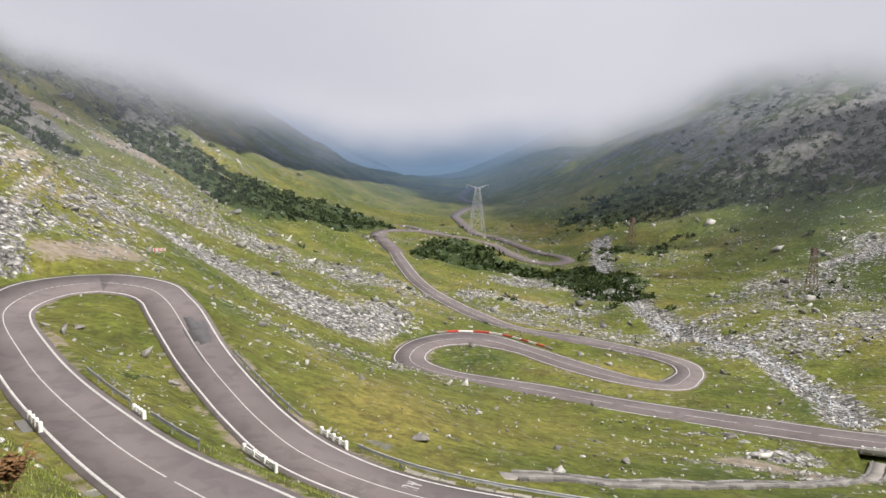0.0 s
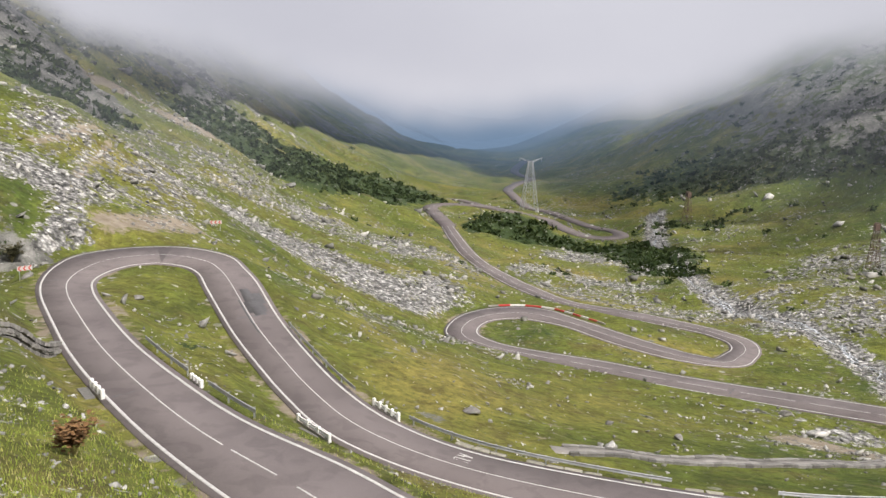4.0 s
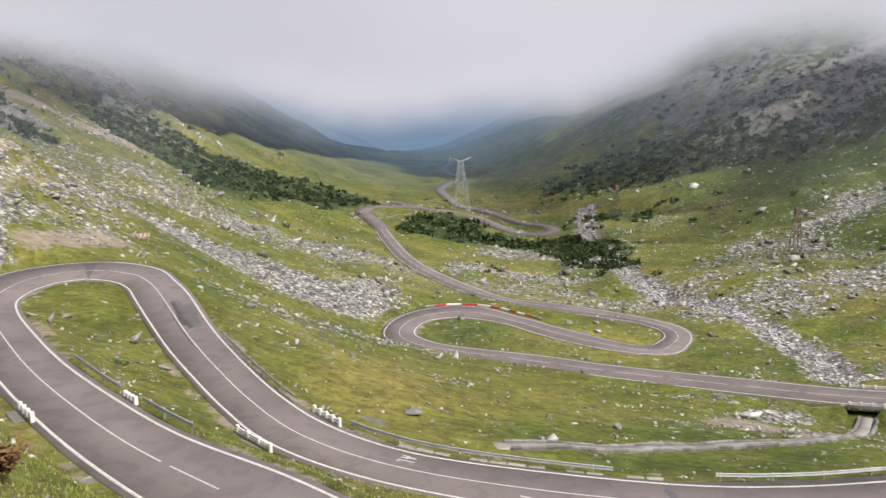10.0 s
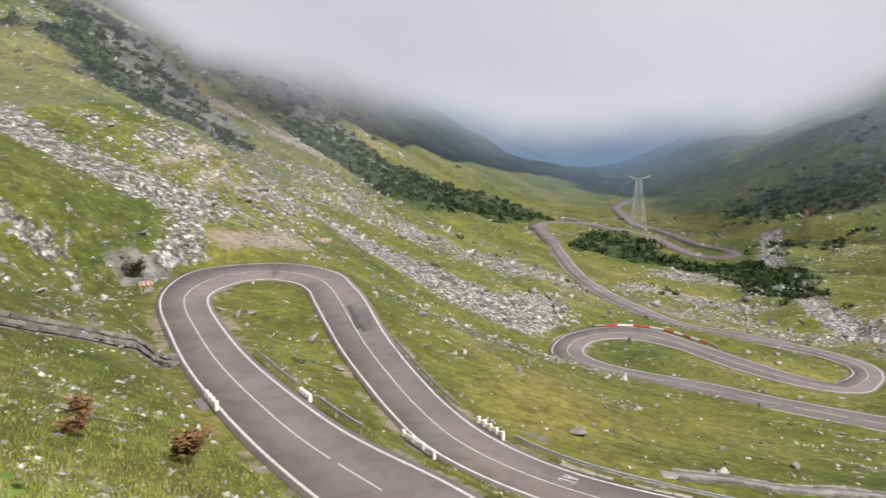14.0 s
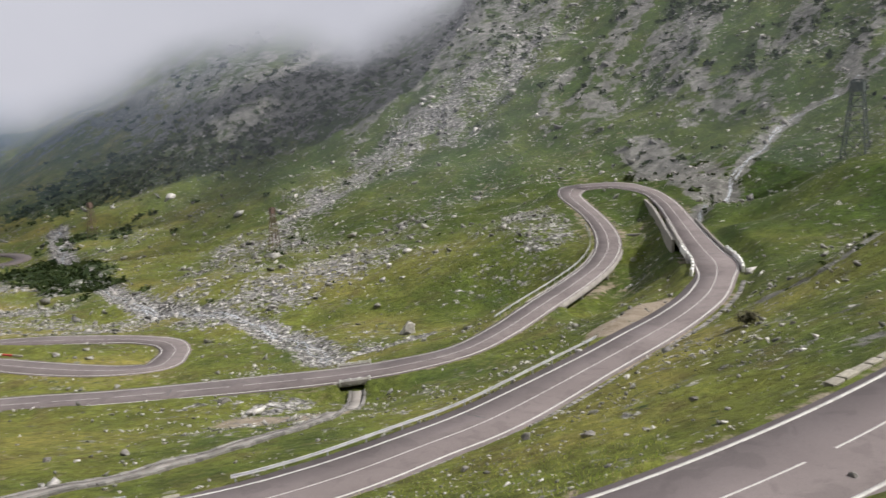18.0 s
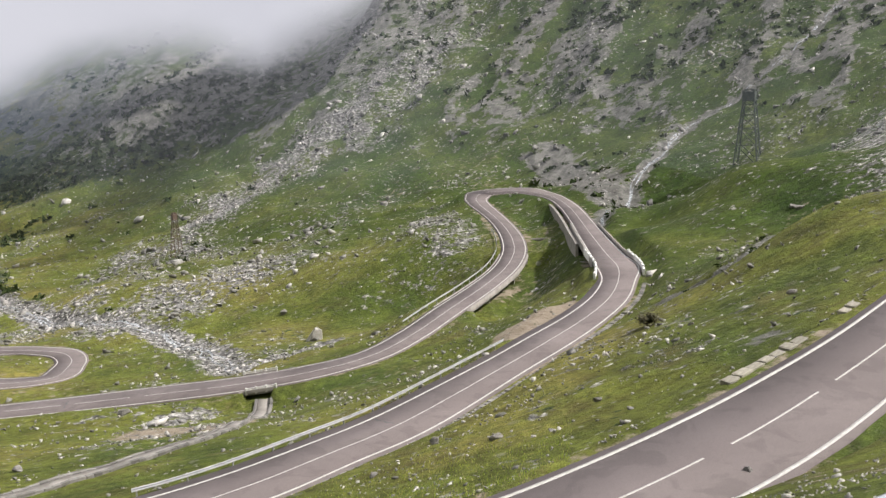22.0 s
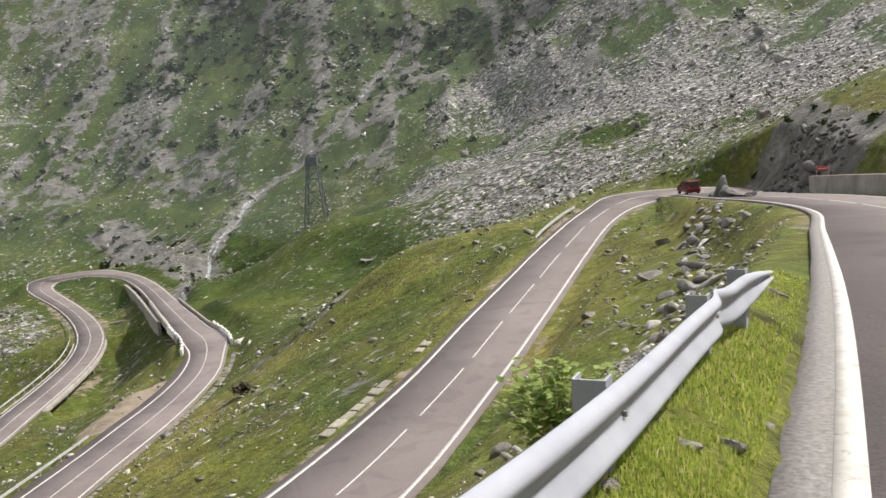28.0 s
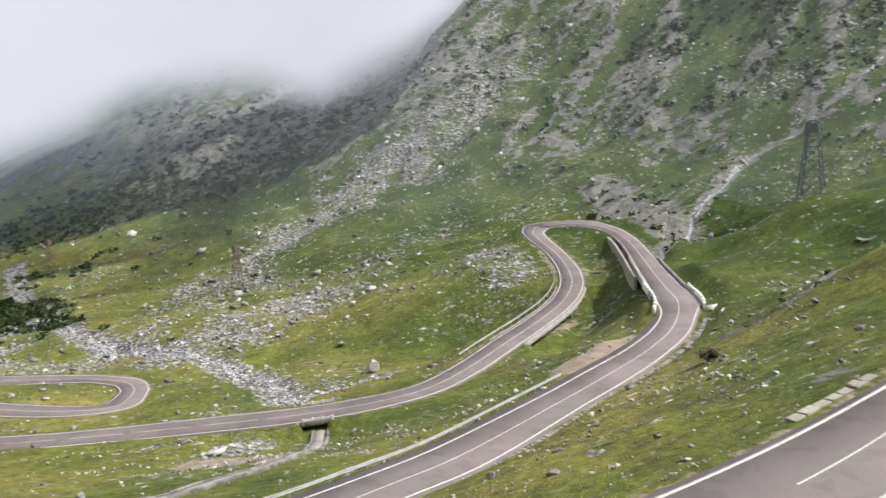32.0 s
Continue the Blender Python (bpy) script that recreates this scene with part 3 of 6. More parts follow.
    soil = np.maximum(soil, band([(-96, 138), (-99, 162)], 1.5, 1, 0.7))
    soil = np.maximum(soil, band([(-95, 160), (-80, 120)], 1.2, 1, 0.6))
    soil = np.maximum(soil, (1 - step01(3.9, 5.0, d)) * (0.36 + 0.5 * n2) * step01(15, 40, r))
    soil = np.clip(np.maximum(soil, 0.12 + 0.35 * fbm(x, y, 22, 4, 14.0)), 0, 1)
    lift = step01(4, 40, z - surface_floor(x, y)) * np.maximum(step01(140, 260, r) * (x > 20), step01(330, 420, r))
    crag = 1 - np.abs(fbm((x * 0.85 + y * 0.5) * 0.3, y * 0.85 - x * 0.5, 17, 4, 6.0))
    rock = np.clip(lift * (step01(0.7, 0.96, crag) * 0.66 + 0.22 * n2), 0, 1)
    # the dark rocky shoulder under the cloud across the valley
    rock = np.maximum(rock, band([(55, 640), (85, 560), (118, 510), (165, 470), (210, 455)], 62, 34, 0.62) * step01(-42, -20, z) + 0.3 * n1)
    rock = np.maximum(rock, band([(-205, 285), (-186, 254), (-166, 239), (-140, 219)], 9, 5, 1.0) + 0.3 * n2)
    rock = np.maximum(rock, band([(200, 252), (183, 212), (172, 190), (165, 182)], 9, 6, 0.8) * away)
    rock = np.maximum(rock, band([(-205, 275), (-178, 262), (-150, 236)], 14, 7, 1.1) + 0.3 * n2)
    rock = np.maximum(rock, band([(87, 11.5), (94, 14.5), (99, 18), (106, 21)], 4.0, 2.0, 1.1))
    rock = np.maximum(rock, wash(x, y, ((FALL, 3.0), (BROOK, 2.0))) * 0.8)
    rock = np.maximum(rock, band([(-73, 98), (-71, 100)], 3.0, 1.5, 0.8))
    return scree, shrub, soil, np.clip(rock, 0, 1)


def build_ground():
    az = np.r_[np.arange(-62, 100, 0.22), np.arange(100, 298, 3.0)]
    az = np.radians(az)
    rad = [0.5]
    while rad[-1] < 4200:
        rad.append(rad[-1] * 1.0105)
    rad = np.array(rad)
    rr, aa = np.meshgrid(rad, az, indexing='ij')
    x, y = (rr * np.sin(aa)).ravel(), (rr * np.cos(aa)).ravel()
    z, d, idx, off = ground(x, y)
    ob = mesh_from("ground", np.stack([x, y, z], -1), grid_faces(len(rad), len(az), True)[:, ::-1], GROUND, True)
    scree, shrub, soil, rock = cover(x, y, z, d)
    at = ob.data.color_attributes.new("cover", 'FLOAT_COLOR', 'POINT')
    at.data.foreach_set("color", np.stack([scree, shrub, soil, rock], -1).astype(np.float32).ravel())
    # where the greener grass also carries painted cloud shade
    lush_shade = ob.data.attributes.new("lush_shade", 'FLOAT', 'POINT')
    lush_shade.data.foreach_set("value", (step01(40, 160, x + 40 * fbm(x, y, 60, 3, 19.0)) * step01(60, 140, np.hypot(x, y))).astype(np.float32))
    return tagged(ob, "steep alpine valley of green grass, pale scree and dark scrub", "ground", kind="structure")


GROUND_OB = build_ground()


def ribbon(line, nrm, bank, lo, hi, lift, thick, name, material, s0=0, s1=None):
    """A strip of road between two offsets to the right of the line, laid on the cambered road."""
    sl = slice(s0, s1)
    p, n, b = line[sl], nrm[sl], bank[sl]
    rows = []
    lo = np.broadcast_to(lo, len(line))[sl]
    hi = np.broadcast_to(hi, len(line))[sl]
    for o, drop in ((lo, thick), (lo, 0), (hi, 0), (hi, thick)):
        rows.append(np.stack([p[:, 0] + n[:, 0] * o, p[:, 1] + n[:, 1] * o, p[:, 2] + b * o + lift - drop], -1))
    v = np.stack(rows, 1).reshape(-1, 3)
    return mesh_from(name, v, grid_faces(len(p), 4)[:, ::-1], material)


HALF = ROAD[:, 3] / 2
TOP_END = road_at(100, 27)
MID_WIDE = np.zeros(len(ROAD))
MID_WIDE[road_at(14, 61.5):road_at(95, 102.5)] = 1
MID_WIDE = np.convolve(MID_WIDE, np.ones(9) / 9, 'same')
SHOULDER = np.where(np.arange(len(ROAD)) < TOP_END, 0.37, 0.5) + 0.6 * MID_WIDE + 0.07 * fbm(ROAD_S, ROAD_S * 0, 2.5, 3, 4.0)
ROAD_OB = tagged(ribbon(ROAD, ROAD_N, ROAD_BANK, -HALF - SHOULDER, HALF + 0.5, 0.0, 0.35, "road", ASPHALT), "worn grey-brown asphalt mountain road winding in hairpins", "road", kind="structure")
LINE_W = np.where(np.arange(len(ROAD)) < TOP_END, 0.085, 0.115)
for k, side in enumerate((-1, 1)):
    o = side * HALF
    ln = ribbon(ROAD, ROAD_N, ROAD_BANK, o - LINE_W, o + LINE_W, 0.008, 0.004, "edge_line", PAINT)
    ln.parent = ROAD_OB


GRAVEL = mat_plain("pale_shoulder_gravel", (0.11, 0.103, 0.098), (0.25, 0.238, 0.228), 24.0, 0.95, 0, 0.6, 0.01)
edge = ribbon(ROAD, ROAD_N, ROAD_BANK, -HALF - SHOULDER + 0.01, -HALF - 0.05 + 0.01 * fbm(ROAD_S, ROAD_S * 0, 1.5, 3, 4.5), 0.005, 0.004, "gravel_edge", GRAVEL, 0, TOP_END)
edge.parent = ROAD_OB


def centre_marks():
    """Solid line round the bends, long dashes on the straights."""
    stretches = [(0, road_at(98, 41.4), True), (road_at(98, 41.4), road_at(-21.5, 45.5), True), (road_at(-21.5, 45.5), road_at(36, 125.3), False),
                 (road_at(36, 125.3), road_at(-8, 151.8), True), (road_at(-8, 151.8), road_at(15, 208), False), (road_at(15, 208), len(ROAD) - 1, True)]
    for i0, i1, dashed in stretches:
        if not dashed:
            ribbon(ROAD, ROAD_N, ROAD_BANK, -0.06, 0.06, 0.008, 0.004, "centre_line", PAINT, i0, i1).parent = ROAD_OB
            continue
        for k in range(i0, i1 - 3, 10):
            ribbon(ROAD, ROAD_N, ROAD_BANK, -0.06, 0.06, 0.008, 0.004, "dash", PAINT, k, min(k + 9, i1)).parent = ROAD_OB


centre_marks()
for ln in FAR_LANES:
    n2, k2 = sides(ln)
    tagged(ribbon(ln, n2, k2 * 0, -ln[:, 3] / 2, ln[:, 3] / 2, 0.25, 0.5, "road", ASPHALT), "distant grey asphalt road down the valley", "road", kind="structure")


# ---- low cloud that clings to the slopes, and the haze down the valley ----
def mat_cloud(name, color_a, color_b):
    """Self-lit cloud whose thickness and tone are carried by the sheet."""
    s = Shade(name)
    s.nt.nodes.remove(s.b)
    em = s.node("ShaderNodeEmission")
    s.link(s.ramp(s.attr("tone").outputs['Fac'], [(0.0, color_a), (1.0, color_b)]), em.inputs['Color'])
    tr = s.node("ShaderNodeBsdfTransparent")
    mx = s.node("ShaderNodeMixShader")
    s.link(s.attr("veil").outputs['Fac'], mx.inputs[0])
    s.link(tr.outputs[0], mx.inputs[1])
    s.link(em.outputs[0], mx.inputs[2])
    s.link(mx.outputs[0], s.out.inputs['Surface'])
    return s.mat


def mat_haze():
    s = Shade("valley_haze_glow")
    s.nt.nodes.remove(s.b)
    geo = s.node("ShaderNodeNewGeometry")
    sep = s.node("ShaderNodeSeparateXYZ")
    s.link(geo.outputs['Position'], sep.inputs[0])
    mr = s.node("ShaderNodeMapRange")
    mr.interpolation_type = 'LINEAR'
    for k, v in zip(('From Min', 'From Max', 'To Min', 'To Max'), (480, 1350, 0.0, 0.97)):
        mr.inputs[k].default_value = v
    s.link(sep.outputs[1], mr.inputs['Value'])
    # the blue of distance is painted by this self-lit, see-through sheet
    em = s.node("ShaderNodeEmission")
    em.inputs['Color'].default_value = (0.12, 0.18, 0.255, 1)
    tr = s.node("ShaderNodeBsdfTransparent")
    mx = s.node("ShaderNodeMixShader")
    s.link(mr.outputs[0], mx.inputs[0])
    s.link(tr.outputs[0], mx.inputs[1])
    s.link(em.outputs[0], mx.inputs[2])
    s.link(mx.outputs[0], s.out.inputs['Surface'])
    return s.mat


def cloud_sheet(name, lift, material, label, r0, r1, a0=-75, a1=110):
    """A sheet that follows the slopes at some height."""
    az = np.radians(np.arange(a0, a1, 0.8))
    rad = np.geomspace(r0, r1, 60)
    rr, aa = np.meshgrid(rad, az, indexing='ij')
    x, y = (rr * np.sin(aa)).ravel(), (rr * np.cos(aa)).ravel()
    z = surface(SHAPE, x, y) + lift * (0.6 + 0.4 * rr.ravel() / 400)
    ob = mesh_from(name, np.stack([x, y, z], -1), grid_faces(len(rad), len(az))[:, ::-1], material, True)
    return tagged(ob, label, "cloud", kind="structure")


# the underside of the cloud round the valley: bearing, height of the base over the level in degrees, distance of the slope that it meets
CLOUD_BASE = np.array([(-80, 12, 190), (-60, 11, 250), (-46, 8.5, 300), (-37, 4.6, 390), (-32, 0.7, 370), (-23, -1.7, 560), (-13, -4.3, 770), (-5, -3.9, 1150), (2, -3.6, 760), (6, -2.0, 660), (10, 0.2, 660),
                       (15, 0.9, 580), (21, 0.0, 505), (25, 1.6, 515), (28, 3.4, 560), (32, 6.0, 600), (38, 9.0, 590), (54, 8.6, 425), (70, 10.5, 365), (115, 13, 230)], float)


def cloud_front(near, rise, soft, top, wave, material, label, seed):
    """A front of cloud that hangs before the slopes and thickens upward from its ragged base."""
    az, el = np.arange(-78, 112, 0.5), np.arange(-8, 11.5, 0.3)
    ee, aa = np.meshgrid(el, az, indexing='ij')
    base = np.interp(aa, CLOUD_BASE[:, 0], CLOUD_BASE[:, 1])
    far = np.interp(aa, CLOUD_BASE[:, 0], CLOUD_BASE[:, 2])
    far = far * 0.5 + 0.25 * np.roll(far, 6, 1) + 0.25 * np.roll(far, -6, 1)
    # over the open valley and the right-hand slopes it lies close to the ground that it hides
    loose = np.maximum(step01(18, 26, -aa), step01(7, 12, aa) * (1 - step01(24, 31, aa)))
    far = far * (near * loose + (0.94 + 0.06 * near) * (1 - loose))
    ragged = fbm(aa, ee * 1.6, 11.0, 5, seed)
    puff = fbm(aa, ee * 1.3, 5.0, 4, seed + 1)
    veil = top * step01(0.0, 1.0, (ee - base - rise - wave * ragged) / (soft * (1 + 0.35 * puff)))
    return cloud_mesh(aa, ee, far, veil, material, label, seed)


def cloud_mesh(aa, ee, far, veil, material, label, seed):
    tone = np.clip(0.5 + 0.75 * fbm(aa, ee * 1.5, 17.0, 5, seed + 2) + 0.02 * (ee - 2), 0, 1)
    el, az = ee[:, 0], aa[0]
    rr, a = np.radians(ee), np.radians(aa)
    v = np.stack([far * np.sin(a), far * np.cos(a), far * np.tan(rr)], -1).reshape(-1, 3)
    ob = mesh_from("cloud", v, grid_faces(len(el), len(az)), material, True)
    at = ob.data.attributes.new("veil", 'FLOAT', 'POINT')
    at.data.foreach_set("value", veil.astype(np.float32).ravel())
    at = ob.data.attributes.new("tone", 'FLOAT', 'POINT')
    at.data.foreach_set("value", tone.astype(np.float32).ravel())
    return tagged(ob, label, "cloud", kind="structure")


def mist(near, top, material, label, seed):
    """Glowing veil that paints thin haze before the mountainsides and lifts their dark tones."""
    az, el = np.arange(-78, 112, 1.0), np.arange(-12, 11.5, 0.5)
    ee, aa = np.meshgrid(el, az, indexing='ij')
    far = np.interp(aa, CLOUD_BASE[:, 0], CLOUD_BASE[:, 2]) * near
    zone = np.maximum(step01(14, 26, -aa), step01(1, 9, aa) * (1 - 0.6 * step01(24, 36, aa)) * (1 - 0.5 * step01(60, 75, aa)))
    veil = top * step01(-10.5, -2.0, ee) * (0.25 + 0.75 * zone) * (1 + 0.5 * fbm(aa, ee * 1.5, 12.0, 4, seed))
    return cloud_mesh(aa, ee, far, veil, material, label, seed)


GREY = ((0.36, 0.364, 0.395), (0.46, 0.463, 0.485))
PALE = ((0.385, 0.388, 0.415), (0.53, 0.53, 0.54))
mist(0.52, 0.135, mat_cloud("mist", (0.25, 0.27, 0.30), (0.34, 0.355, 0.375)), "thin grey self-lit veil of haze before the mountainsides", 94.0)
cloud_front(0.62, 0.2, 7.5, 0.5, 3.0, mat_cloud("cloud_wisp", *GREY), "thin grey-white wisps of low cloud before the slopes", 81.0)
cloud_front(0.74, 0.0, 6.0, 0.6, 2.6, mat_cloud("cloud_thin", *GREY), "pale drifting cloud on the mountainsides", 84.0)
cloud_front(0.85, 0.0, 5.0, 0.8, 2.0, mat_cloud("cloud_soft", *PALE), "soft white cloud hanging across the valley", 87.0)
cloud_front(0.95, 0.0, 4.2, 1.0, 1.4, mat_cloud("cloud_full", *PALE), "dense bright cloud that hides the summits", 90.0)
cloud_sheet("haze", 8, mat_haze(), "glowing blue sheet of haze down the distant valley", 250, 4000, -40, 55)


# ---- loose stone ----
def mat_rock():
    s = Shade("grey_rock")
    geo = s.node("ShaderNodeNewGeometry")
    base = s.ramp(geo.outputs['Random Per Island'], [(0.0, (0.15, 0.146, 0.135)), (0.5, (0.285, 0.277, 0.255)), (1.0, (0.55, 0.53, 0.49))])
    c = s.mix(1.0, base, s.ramp(s.noise(1.2, 6, 0.7), [(0.3, 0.55), (0.7, 1.25)]), 'MULTIPLY')
    lich = s.ramp(s.noise(0.6, 5, 0.7), [(0.56, 0.0), (0.64, 0.5)])
    c = s.mix(lich, c, (0.16, 0.165, 0.09))
    s.bump(s.noise(3.5, 6, 0.7), 0.6, 0.15)
    return s.done(c, 0.9, spec=0.25)


ROCK = mat_rock()


def ico(sub):
    bm = bmesh.new()
    bmesh.ops.create_icosphere(bm, subdivisions=sub, radius=1.0)
    v = np.array([p.co[:] for p in bm.verts])
    f = np.array([[q.index for q in p.verts] for p in bm.faces])
    bm.free()
    return v, f


def chunk():
    """A rough six-sided block of twelve triangles."""
    v = np.array([(i, j, k) for i in (-1, 1) for j in (-1, 1) for k in (-1, 1)], float) * 0.72
    q = [(0, 1, 3, 2), (4, 6, 7, 5), (0, 4, 5, 1), (2, 3, 7, 6), (0, 2, 6, 4), (1, 5, 7, 3)]
    return v, np.array([t for a, b, c, d in q for t in ((a, b, c), (a, c, d))])


CHUNK = chunk()
ICO1 = ico(1)
ICO2 = ico(2)
ICO3 = ico(3)


def stone_forms(n, base, rng, jit):
    out = []
    for _ in range(n):
        v = base[0] * (1 + rng.normal(0, jit, (len(base[0]), 1)))
        for _ in range(6):
            nrm = rng.normal(0, 1, 3)
            nrm /= np.linalg.norm(nrm)
            h = rng.uniform(0.25, 0.7)
            d = v @ nrm
            v = v - np.clip(d - h, 0, None)[:, None] * nrm
        out.append(v)
    return out


def scatter(name, xs, ys, sizes, label, seed, base=None, flat=(0.35, 0.75), sink=0.25, jit=0.07):
    """Many stones in one mesh, bedded in the ground."""
    base = base or ICO1
    rng = np.random.default_rng(seed)
    forms = np.array(stone_forms(12, base, rng, jit))
    n = len(xs)
    z = ground(xs, ys)[0]
    k = rng.integers(0, 12, n)
    v = forms[k]
    sc = np.stack([rng.uniform(0.7, 1.3, n), rng.uniform(0.6, 1.1, n), rng.uniform(flat[0], flat[1], n)], -1) * sizes[:, None]
    v = v * sc[:, None, :]
    tx, ty, a = rng.normal(0, 0.25, n), rng.normal(0, 0.25, n), rng.uniform(0, 6.28, n)
    v[:, :, 2] += v[:, :, 0] * tx[:, None] + v[:, :, 1] * ty[:, None]
    x = v[:, :, 0] * np.cos(a)[:, None] - v[:, :, 1] * np.sin(a)[:, None]
    y = v[:, :, 0] * np.sin(a)[:, None] + v[:, :, 1] * np.cos(a)[:, None]
    w = np.stack([x + xs[:, None], y + ys[:, None], v[:, :, 2] + (z + sc[:, 2] * (0.5 - sink))[:, None]], -1)
    f = (base[1][None] + (np.arange(n) * len(base[0]))[:, None, None]).reshape(-1, 3)
    return tagged(mesh_from(name, w.reshape(-1, 3), f, ROCK), label, "rocks", kind="stuff")


def candidates(n, seed, r0, r1, a0=-58, a1=97):
    rng = np.random.default_rng(seed)
    a = np.radians(rng.uniform(a0, a1, n))
    r = np.exp(rng.uniform(np.log(r0), np.log(r1), n))
    return r * np.sin(a), r * np.cos(a), r, rng


def build_stones():
    x, y, r, rng = candidates(300000, 31, 14, 520)
    z, d, idx, off = ground(x, y)
    scree, shrub, soil, rock = cover(x, y, z, d)
    clump = 0.3 + 2.8 * step01(0.05, 0.45, fbm(x, y, 6, 3, 33.0))
    p = np.clip((scree - 0.24) * 1.7, 0.0, 0.95) + 0.085 * clump
    keep = (rng.uniform(0, 1, len(x)) < p) & (d > ROAD[idx, 3] / 2 + 1.2) & (SPAN[idx] == 0) & (shrub < 0.6)
    x, y, r, scree = x[keep], y[keep], r[keep], scree[keep]
    size = np.clip(r * rng.lognormal(-6.5, 0.55, len(x)), 0.06, 2.4) * (1 - 0.2 * (scree > 0.5))
    far = r > 70
    scatter("stones", x[~far], y[~far], size[~far], "scattered pale grey stones on the grass", 5)
    return scatter("stones", x[far], y[far], size[far], "fields of pale grey blocks on the slopes and scree", 9, CHUNK, (0.45, 0.9), 0.25, 0.22)


build_stones()


def build_bank_stones():
    x, y, r, rng = candidates(26000, 35, 5, 75, -58, 88)
    z, d, idx, off = ground(x, y)
    clump = step01(0.05, 0.5, fbm(x, y, 5, 3, 36.0))
    keep = (rng.uniform(0, 1, len(x)) < 0.03 + 0.4 * clump) & (d > ROAD[idx, 3] / 2 + 1.5)
    x, y, r = x[keep], y[keep], r[keep]
    size = np.clip(rng.lognormal(-2.35, 0.6, len(x)) * (0.5 + r / 45), 0.04, 0.3)
    return scatter("stones", x, y, size, "loose grey stones in clumps on the grassy bank", 7)


build_bank_stones()


def mat_crag():
    s = Shade("dark_crag")
    geo = s.node("ShaderNodeNewGeometry")
    c = s.ramp(geo.outputs['Random Per Island'], [(0.0, (0.12, 0.117, 0.108)), (0.6, (0.21, 0.205, 0.188)), (1.0, (0.38, 0.37, 0.34))])
    c = s.mix(1.0, c, s.ramp(s.noise(0.8, 6, 0.75), [(0.3, 0.55), (0.7, 1.3)]), 'MULTIPLY')
    c = s.mix(s.ramp(s.noise(0.5, 5, 0.7), [(0.55, 0.0), (0.62, 0.7)]), c, (0.07, 0.085, 0.025))
    s.bump(s.noise(1.5, 6, 0.75), 0.8, 0.4)
    return s.done(c, 0.92, spec=0.2)


CRAG = mat_crag()


def build_crags():
    x, y, r, rng = candidates(90000, 37, 130, 620)
    z, d, idx, off = ground(x, y)
    scree, shrub, soil, rock = cover(x, y, z, d)
    p = np.clip(rock - 0.3, 0, 1) * 0.2
    keep = (rng.uniform(0, 1, len(x)) < p) & (d > 8)
    x, y, r = x[keep], y[keep], r[keep]
    size = np.clip(r * rng.lognormal(-6.35, 0.5, len(x)), 0.3, 1.8)
    ob = scatter("crags", x, y, size, "dark broken crags on the mountainsides", 6, CHUNK, (0.5, 1.1), 0.45, 0.25)
    ob.data.materials.clear()
    ob.data.materials.append(CRAG)


build_crags()


# ---- low scrub: clumps of small leaves ----
def mat_scrub():
    s = Shade("dark_scrub")
    geo = s.node("ShaderNodeNewGeometry")
    c = s.ramp(geo.outputs['Random Per Island'], [(0.0, (0.018, 0.03, 0.011)), (0.6, (0.034, 0.052, 0.017)), (1.0, (0.066, 0.085, 0.028))])
    return s.done(c, 0.85, spec=0.1)


def build_scrub():
    x, y, r, rng = candidates(120000, 41, 90, 640)
    z, d, idx, off = ground(x, y)
    scree, shrub, soil, rock = cover(x, y, z, d)
    tall = step01(0.1, 0.5, fbm(x, y, 14, 3, 44.0))
    p = np.clip(shrub - 0.25, 0, 1) * 1.2 + np.clip(rock - 0.25, 0, 1) * 0.12 + 0.03 * tall * step01(200, 260, r)
    keep = (rng.uniform(0, 1, len(x)) < p) & (d > 6)
    x, y, z, r = x[keep], y[keep], z[keep], r[keep]
    n, k = len(x), 14
    size = np.clip(r * rng.lognormal(-5.55, 0.45, n), 0.35, 2.6)
    c = rng.normal(0, 1, (n, k, 3))
    c /= np.linalg.norm(c, axis=2)[:, :, None]
    c *= rng.uniform(0.35, 1.0, (n, k, 1))
    c[:, :, 2] = np.abs(c[:, :, 2]) * 0.7
    c = c * size[:, None, None] + np.stack([x, y, z], -1)[:, None, :]
    a, b = rng.normal(0, 0.34, (n, k, 3)) * size[:, None, None], rng.normal(0, 0.34, (n, k, 3)) * size[:, None, None]
    v = np.stack([c - a * 0.5, c + b, c + a - b * 0.4], 2).reshape(-1, 3)
    f = np.arange(len(v)).reshape(-1, 3)
    return tagged(mesh_from("scrub", v, f, mat_scrub()), "low dark green mountain scrub", "scrub", kind="stuff")


build_scrub()


# ---- running water ----
def mat_water():
    s = Shade("white_water")
    c = s.ramp(s.noise(1.4, 6, 0.75), [(0.4, (0.08, 0.09, 0.09)), (0.53, (0.38, 0.4, 0.41)), (0.64, (0.78, 0.80, 0.81))])
    s.bump(s.noise(3.5, 5, 0.7), 0.7, 0.1)
    return s.done(c, 0.22, spec=0.5)


WATER = mat_water()


